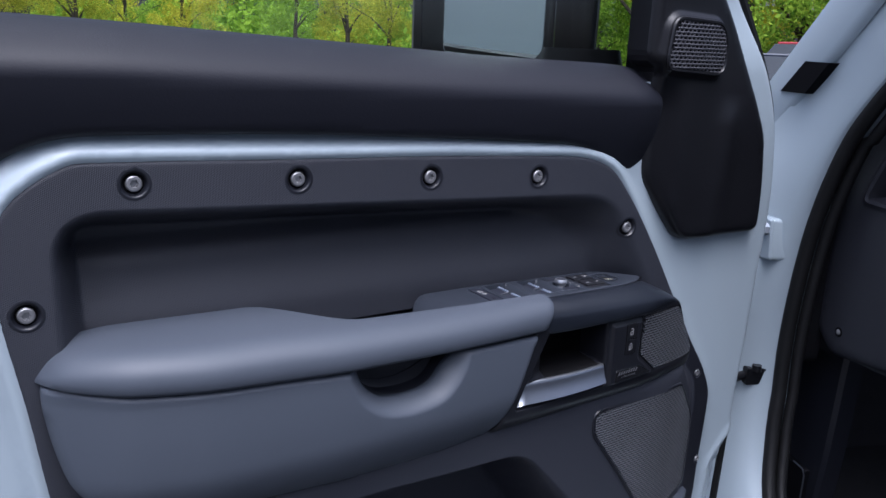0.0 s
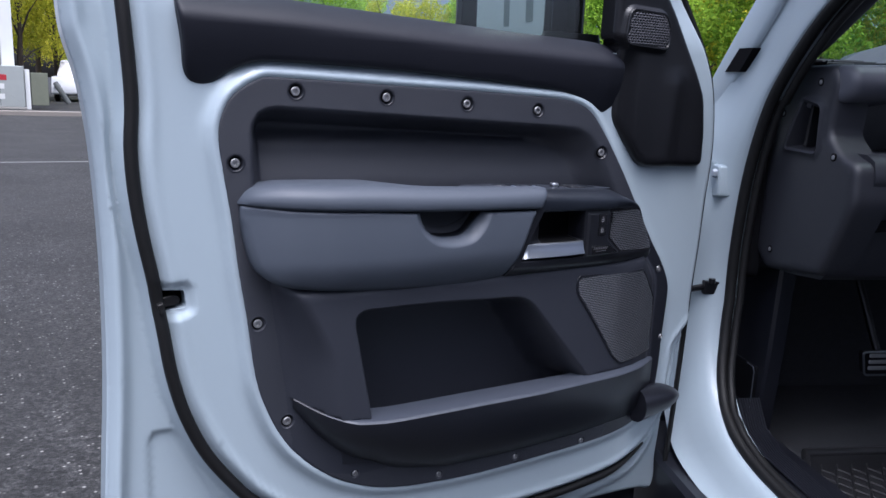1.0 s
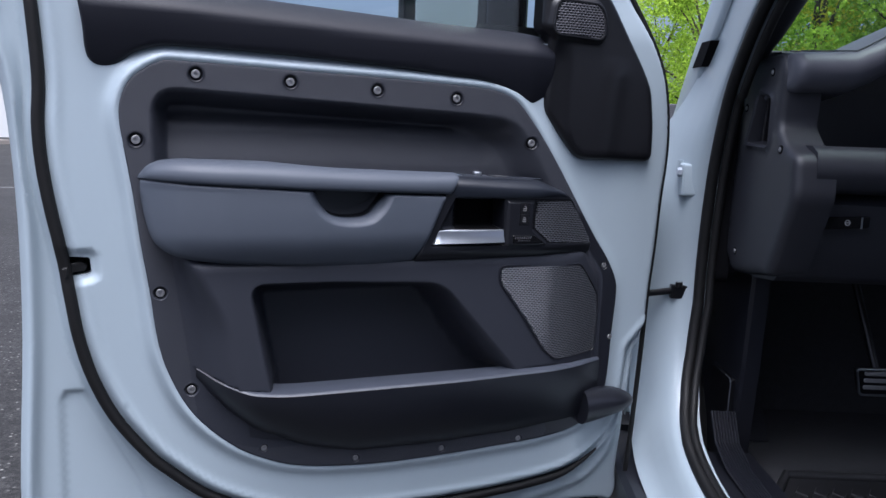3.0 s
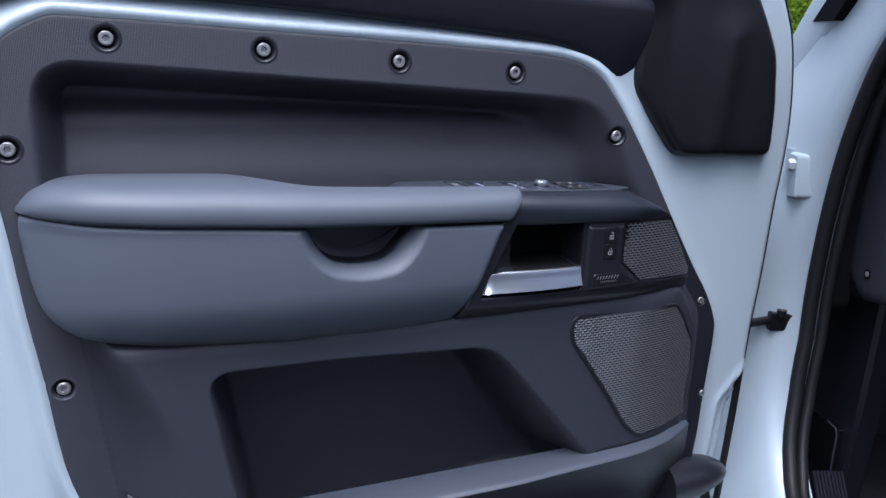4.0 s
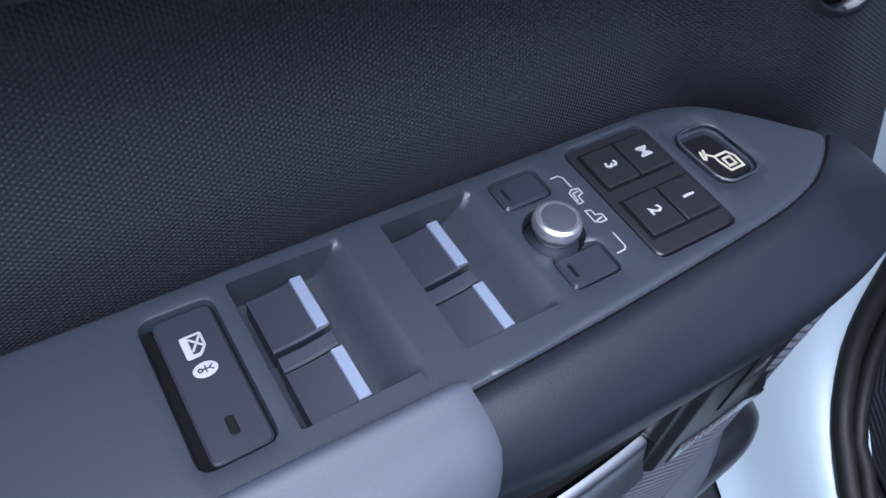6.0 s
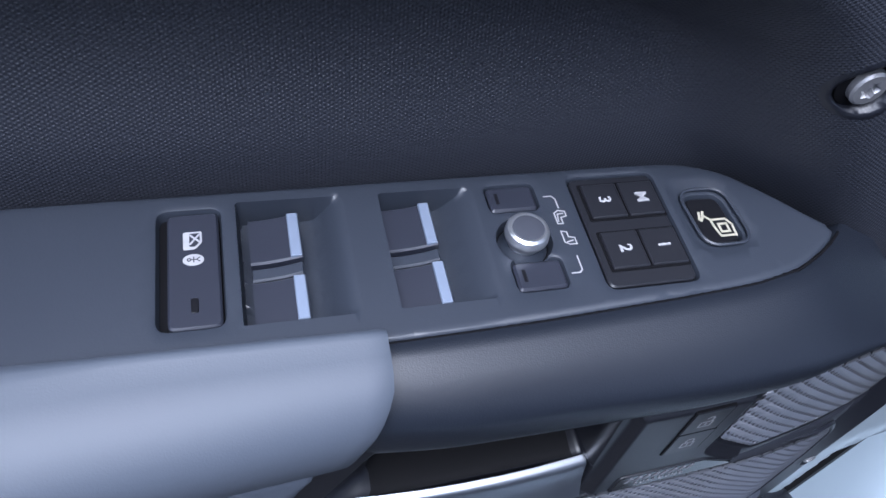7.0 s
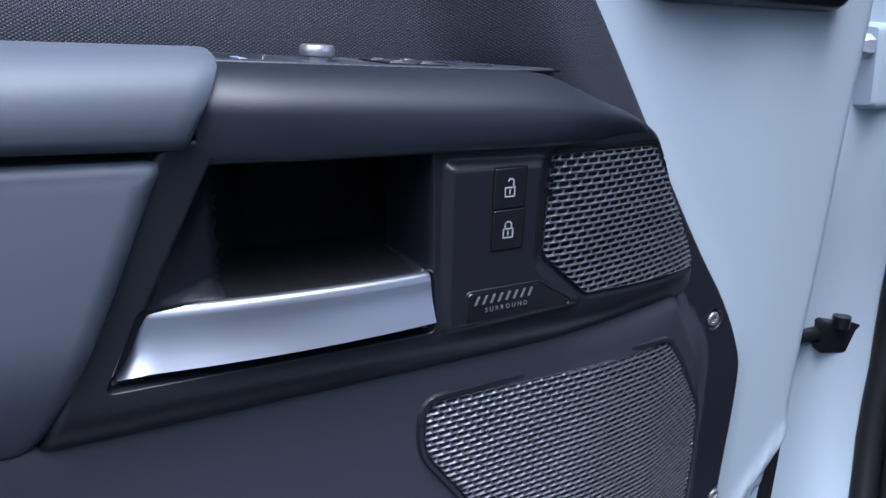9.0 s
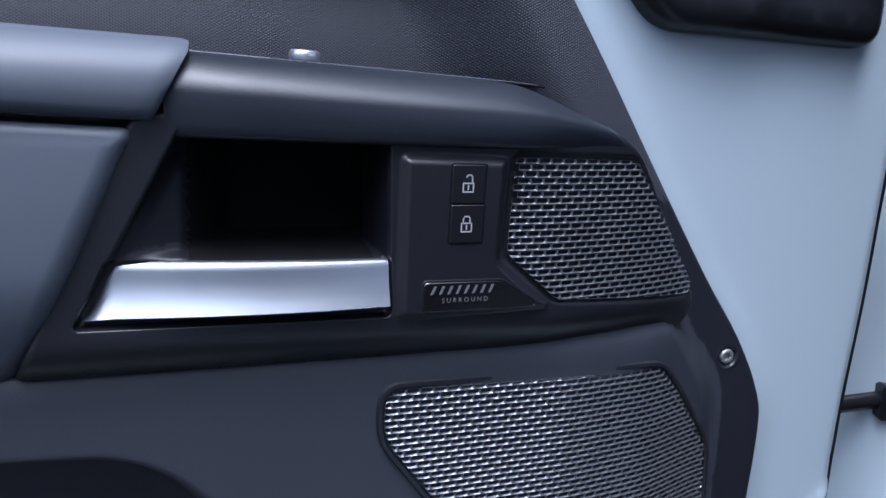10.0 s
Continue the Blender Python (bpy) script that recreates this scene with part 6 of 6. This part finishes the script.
protos = [tree(1, 8.0, 0.8, 3.2, 16000, 0.075, LEAF_G, "green broadleaf tree in full leaf"), tree(2, 7.0, 0.5, 2.9, 14000, 0.07, LEAF_Y, "yellow-green broadleaf tree in full leaf"), tree(3, 9.5, 1.2, 3.6, 17000, 0.08, LEAF_G, "tall green broadleaf tree in full leaf"),
          tree(4, 7.6, 2.2, 2.9, 14000, 0.07, LEAF_Y, "yellow-green broadleaf tree on a bare trunk")]
_rng = np.random.default_rng(7)
spots = []
for az, dist, kind, s in ((1.6, 44, 3, 0.95), (2.6, 50, 3, 1.0), (3.6, 46, 3, 0.85), (4.5, 58, 3, 0.9), (8, 50, 1, 0.95), (11, 55, 0, 0.9), (14.5, 46, 1, 0.8), (22, 52, 0, 0.9), (25.5, 45, 1, 0.85), (28.5, 40, 1, 0.75), (32, 42, 0, 0.9), (36, 36, 0, 0.9), (39.5, 30, 0, 0.95), (43, 30, 2, 0.95), (46, 26, 0, 1.0),
                          (49.5, 28, 1, 1.0), (52.5, 25, 2, 1.0), (56, 27, 1, 1.0), (60, 24, 0, 1.05), (64, 26, 2, 1.0), (7, 72, 0, 1.1), (9.8, 66, 1, 1.15), (12.5, 75, 0, 1.2), (16, 70, 1, 1.1), (18.5, 66, 0, 1.0), (20.5, 74, 2, 1.0), (24, 70, 0, 1.15), (27.5, 66, 1, 1.1), (30.5, 70, 0, 1.1), (48, 40, 2, 1.2), (55, 40, 2, 1.2), (41, 46, 2, 1.1), (69, 28, 0, 1.0)):
    a = radians(az)
    spots.append((math.sin(a) * dist - 0.1, math.cos(a) * dist - 0.9, kind, s))
for i, (x, y, kind, s) in enumerate(spots):
    m = pose(x, y, 0, 0, 0, float(_rng.uniform(0, 360)))
    p = protos[kind]
    if kind in [q[2] for q in spots[:i]]:
        o = copy_thing(p, m)
    else:
        o = p
        o.matrix_world = m
    o.scale = (s, s, s * float(_rng.uniform(0.92, 1.08)))


def hedge():
    """Low undergrowth below the far trees."""
    rng = np.random.default_rng(21)
    n, m = 26000, 16000
    az = np.radians(np.r_[rng.uniform(30, 85, n), rng.uniform(5.5, 32, m)])
    d = np.r_[rng.uniform(31, 36, n), rng.uniform(60, 68, m)]
    z = np.abs(rng.normal(0, 1, n + m)) * 0.8 * (1 + 0.6 * np.sin(az * 40) * np.sin(az * 17 + 1)) + 0.05
    z[n:] *= 2.0
    n += m
    pos = np.stack([np.sin(az) * d, np.cos(az) * d, z], 1)
    a = rng.normal(size=(n, 3))
    a /= np.linalg.norm(a, axis=1, keepdims=True)
    b = np.cross(a, rng.normal(size=(n, 3)))
    b /= np.linalg.norm(b, axis=1, keepdims=True)
    s = (rng.uniform(0.1, 0.22, n) * np.where(d > 50, 1.7, 1.0))[:, None]
    v = np.stack([pos - a * s, pos + b * s * 0.5, pos + a * s, pos - b * s * 0.5], 1).reshape(-1, 3)
    me = bpy.data.meshes.new("undergrowth")
    me.from_pydata(v.tolist(), [], np.arange(n * 4).reshape(-1, 4).tolist())
    me.materials.append(LEAF_G)
    return tagged(new("undergrowth", me), "green undergrowth along the edge of the car park", "undergrowth", kind="stuff")


hedge()

# white building with boxes and bollards in front of it
WALLM = mat("white_render", (0.62, 0.63, 0.62), 0.8, vary=0.05, vscale=0.8, bump=0.002, bscale=60)
STEELB = mat("grey_cabinet_paint", (0.3, 0.32, 0.31), 0.5, vary=0.08, vscale=4, bump=0.0005, bscale=40)


def bld(name, verts2, z0, z1, material, parent, label=""):
    return block(name, verts2, z1, z0, material, parent, label, 0.02, up=True)


house = thing("building", "long white rendered building with a grey downpipe", "building", (0, 0, 0))
bld("wall", [(-16, 32), (0.55, 32), (0.55, 44), (-16, 44)], 0, 8.5, WALLM, house, "white rendered wall")
bld("roof", [(-16.3, 31.7), (0.85, 31.7), (0.85, 44.3), (-16.3, 44.3)], 8.5, 8.9, STEELB, house, "grey flat roof edge")
for wx in (-1.35, -5.6, -9.2, -13.1):
    w = block("window", rounded(box2(wx, wx + 0.95, 3.2, 4.9), 0.02), 31.97, 32.05, DARKG, house, "dark window in a pale frame", 0.01)
    block("frame", box2(wx - 0.08, wx + 1.03, 3.12, 3.2), 31.94, 32.02, STEELB, w, "", 0.005)
    block("sill", box2(wx - 0.12, wx + 1.07, 3.02, 3.12), 31.88, 32.02, STEELB, w, "", 0.005)
tube("downpipe", [(0.05, 31.9, 0.0), (0.05, 31.9, 8.5)], 0.07, STEELB, house, "grey downpipe", sides=10)
tube("cable_pipe", [(-2.25, 31.92, 0.0), (-2.25, 31.92, 8.0)], 0.04, STEELB, house, "thin grey conduit", sides=8)
bld("pillar", [(0.15, 31.6), (0.55, 31.6), (0.55, 32), (0.15, 32)], 0, 8.5, WALLM, house, "white corner pillar")

for bx, by, w, h in ((-2.75, 26.6, 1.55, 1.5), (-0.75, 30.6, 1.55, 1.5)):
    e = thing("utility_cabinet", "grey steel utility cabinet with red and white labels", "cabinet", (bx, by, 0), group="cabinets by the building")
    block("body", rounded(box2(0, w, 0.08, h), 0.02), 0.0, 1.1, STEELB, e, "grey painted steel body", 0.02)
    block("plinth", box2(-0.03, w + 0.03, 0, 0.08), -0.03, 1.13, mat("plinth_concrete", (0.3, 0.29, 0.27), 0.9), e, "", 0.01)
    block("red_label", rounded([(0.45, h - 0.5), (1.0, h - 0.5), (1.0, h - 0.32), (0.8, h - 0.3), (0.74, h - 0.2), (0.66, h - 0.3), (0.45, h - 0.34)], 0.01), -0.006, 0.0, mat("red_label_paint", (0.35, 0.02, 0.03), 0.5), e, "dark red label", 0.002)
    for q in range(2):
        block("white_label", box2(0.7, 0.92, h - 0.8 - q * 0.35, h - 0.62 - q * 0.35), -0.006, 0.0, WALLM, e, "white label", 0.002)
    block("door_gap", box2(w * 0.5 - 0.006, w * 0.5 + 0.006, 0.12, h - 0.05), -0.003, 0.0, HOLE, e, "", 0.001)
    block("vent_panel", rounded(box2(w + 0.2, w + 0.75, 0.15, h * 0.86), 0.01), 0.15, 0.9, mat("olive_cabinet", (0.14, 0.15, 0.11), 0.6), e, "olive side cabinet", 0.01)
    bld("side_post", [(w + 0.02, 0.1), (w + 0.17, 0.1), (w + 0.17, 0.9), (w + 0.02, 0.9)], 0, h * 0.93, WALLM, e, "white side post")
BOLLARDM = mat("bollard_paint", (0.13, 0.14, 0.135), 0.6, vary=0.2, vscale=5)
for x, y, lean in ((-0.39, 30.0, 3), (0.3, 31.2, 3), (1.7, 36.3, 3), (2.75, 38.0, 34)):
    tagged(tube("bollard", [(x + math.sin(radians(-lean)) * z, y, z) for z in (0, 0.4, 0.9, 0.93)], [0.115, 0.115, 0.115, 0.08], BOLLARDM, None, sides=14), "grey steel bollard in the asphalt", "bollard", "bollards by the building")
kerb = block("kerb", box2(-8, 6, 26.0, 26.25), 0.14, 0.0, mat("kerb_concrete", (0.2, 0.18, 0.16), 0.85, vary=0.15, vscale=3), None, "", 0.02, up=True)
tagged(kerb, "pale concrete kerb before the building", "kerb", kind="structure")
yk = block("painted_kerb", box2(-3.4, -2.3, 25.8, 25.99), 0.15, 0.0, mat("yellow_paint", (0.55, 0.3, 0.03), 0.7, vary=0.3, vscale=8), None, "", 0.02, up=True)
tagged(yk, "worn yellow painted kerb section", "kerb", kind="structure")
for y in (11.6,):
    ln = block("parking_line", box2(-6, 3, y, y + 0.1), 0.006, 0.0, mat("worn_line_paint", (0.12, 0.12, 0.12), 0.8, vary=0.3, vscale=5), None, "", 0.001, up=True)
    tagged(ln, "worn white parking line on the asphalt", "line", kind="structure")


def parked(name, label, at, rz, color, L=4.6, W=1.85, H=1.5, hood=0.95):
    """A parked car: body, cabin, glass, wheels and lights."""
    e = thing(name, label, "car", at, rz)
    pm = mat(name + "_paint", color, 0.3, vary=0.03, coat=0.8)
    prof = [(-L / 2, 0.35), (-L / 2 + 0.02, 0.7), (-L / 2 + 0.15, hood), (-L * 0.18, hood + 0.05), (L * 0.3, hood + 0.04), (L / 2 - 0.08, hood - 0.02), (L / 2, 0.7), (L / 2 - 0.02, 0.35), (0, 0.25)]
    P = rounded(prof, 0.12, 4)
    rows = [[(x * k, y, z if j else z) for x, z in P] for j, (y, k) in enumerate(((-W / 2, 0.97), (-W / 2 + 0.1, 1.0), (0, 1.0), (W / 2 - 0.1, 1.0), (W / 2, 0.97)))]
    loft("body", rows, pm, e, "painted body", closed=True, caps=True, sharp=50)
    cab = [(-L * 0.2, hood + 0.04), (-L * 0.08, H - 0.03), (L * 0.02, H), (L * 0.2, H - 0.02), (L * 0.36, hood + 0.03)]
    rows = [[(x, y * s, z) for x, z, s in ((a, b, 1 - 0.18 * (b - hood) / (H - hood)) for a, b in cab)] for y in (-W / 2 + 0.06, -W / 2 + 0.07, 0, W / 2 - 0.07, W / 2 - 0.06)]
    loft("glasshouse", rows, DARKG, e, "dark glass", caps=True, closed=True, sharp=30)
    block("roof_panel", rounded(box2(-L * 0.075, L * 0.2, -W / 2 + 0.22, W / 2 - 0.22), 0.08), H + 0.012, H - 0.03, pm, e, "", 0.02, up=True)
    for x in (-L * 0.31, L * 0.3):
        for y in (-W / 2 + 0.02, W / 2 - 0.22):
            wh = tube("wheel", [(x, y, 0.33), (x, y + 0.03, 0.33), (x, y + 0.17, 0.33), (x, y + 0.2, 0.33)], [0.29, 0.33, 0.33, 0.29], RUBBER, e, "black tyre", sides=24)
            tube("rim", [(x, y - 0.004, 0.33), (x, y + 0.204, 0.33)], 0.2, STEELB, wh, sides=16)
    for y in (-W / 2 + 0.12, W / 2 - 0.42):
        block("headlamp", rounded(box2(y, y + 0.3, 0.62, 0.76), 0.03), 0.0, 0.06, CHROME, e, "headlamp", 0.01).matrix_local = pose(-L / 2 - 0.012, 0, 0, 0, 0, 90) @ pose(0, -0.03, 0)
    return e


parked("parked_sedan", "dark blue saloon car parked on the asphalt", (10.9, 6.9, 0), 20, (0.012, 0.018, 0.035), H=1.42)
parked("red_car", "dark red car parked behind the saloon", (15.6, 9.4, 0), 10, (0.3, 0.012, 0.02), H=1.7, hood=1.1)
parked("white_van", "white van parked at the far kerb", (3.6, 42.5, 0), 78, (0.75, 0.76, 0.77), H=1.95, hood=1.15)

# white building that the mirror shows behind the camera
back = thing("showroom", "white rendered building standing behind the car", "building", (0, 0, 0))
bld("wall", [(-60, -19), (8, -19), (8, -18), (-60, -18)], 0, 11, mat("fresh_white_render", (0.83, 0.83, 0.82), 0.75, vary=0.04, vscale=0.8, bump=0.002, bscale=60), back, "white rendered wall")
for wx in (-22.0, -17.0, -8.0, -3.0):
    block("window", rounded(box2(wx, wx + 1.4, 3.4, 4.8), 0.02), -17.97, -18.05, STEELB, back, "grey louvred window", 0.01)
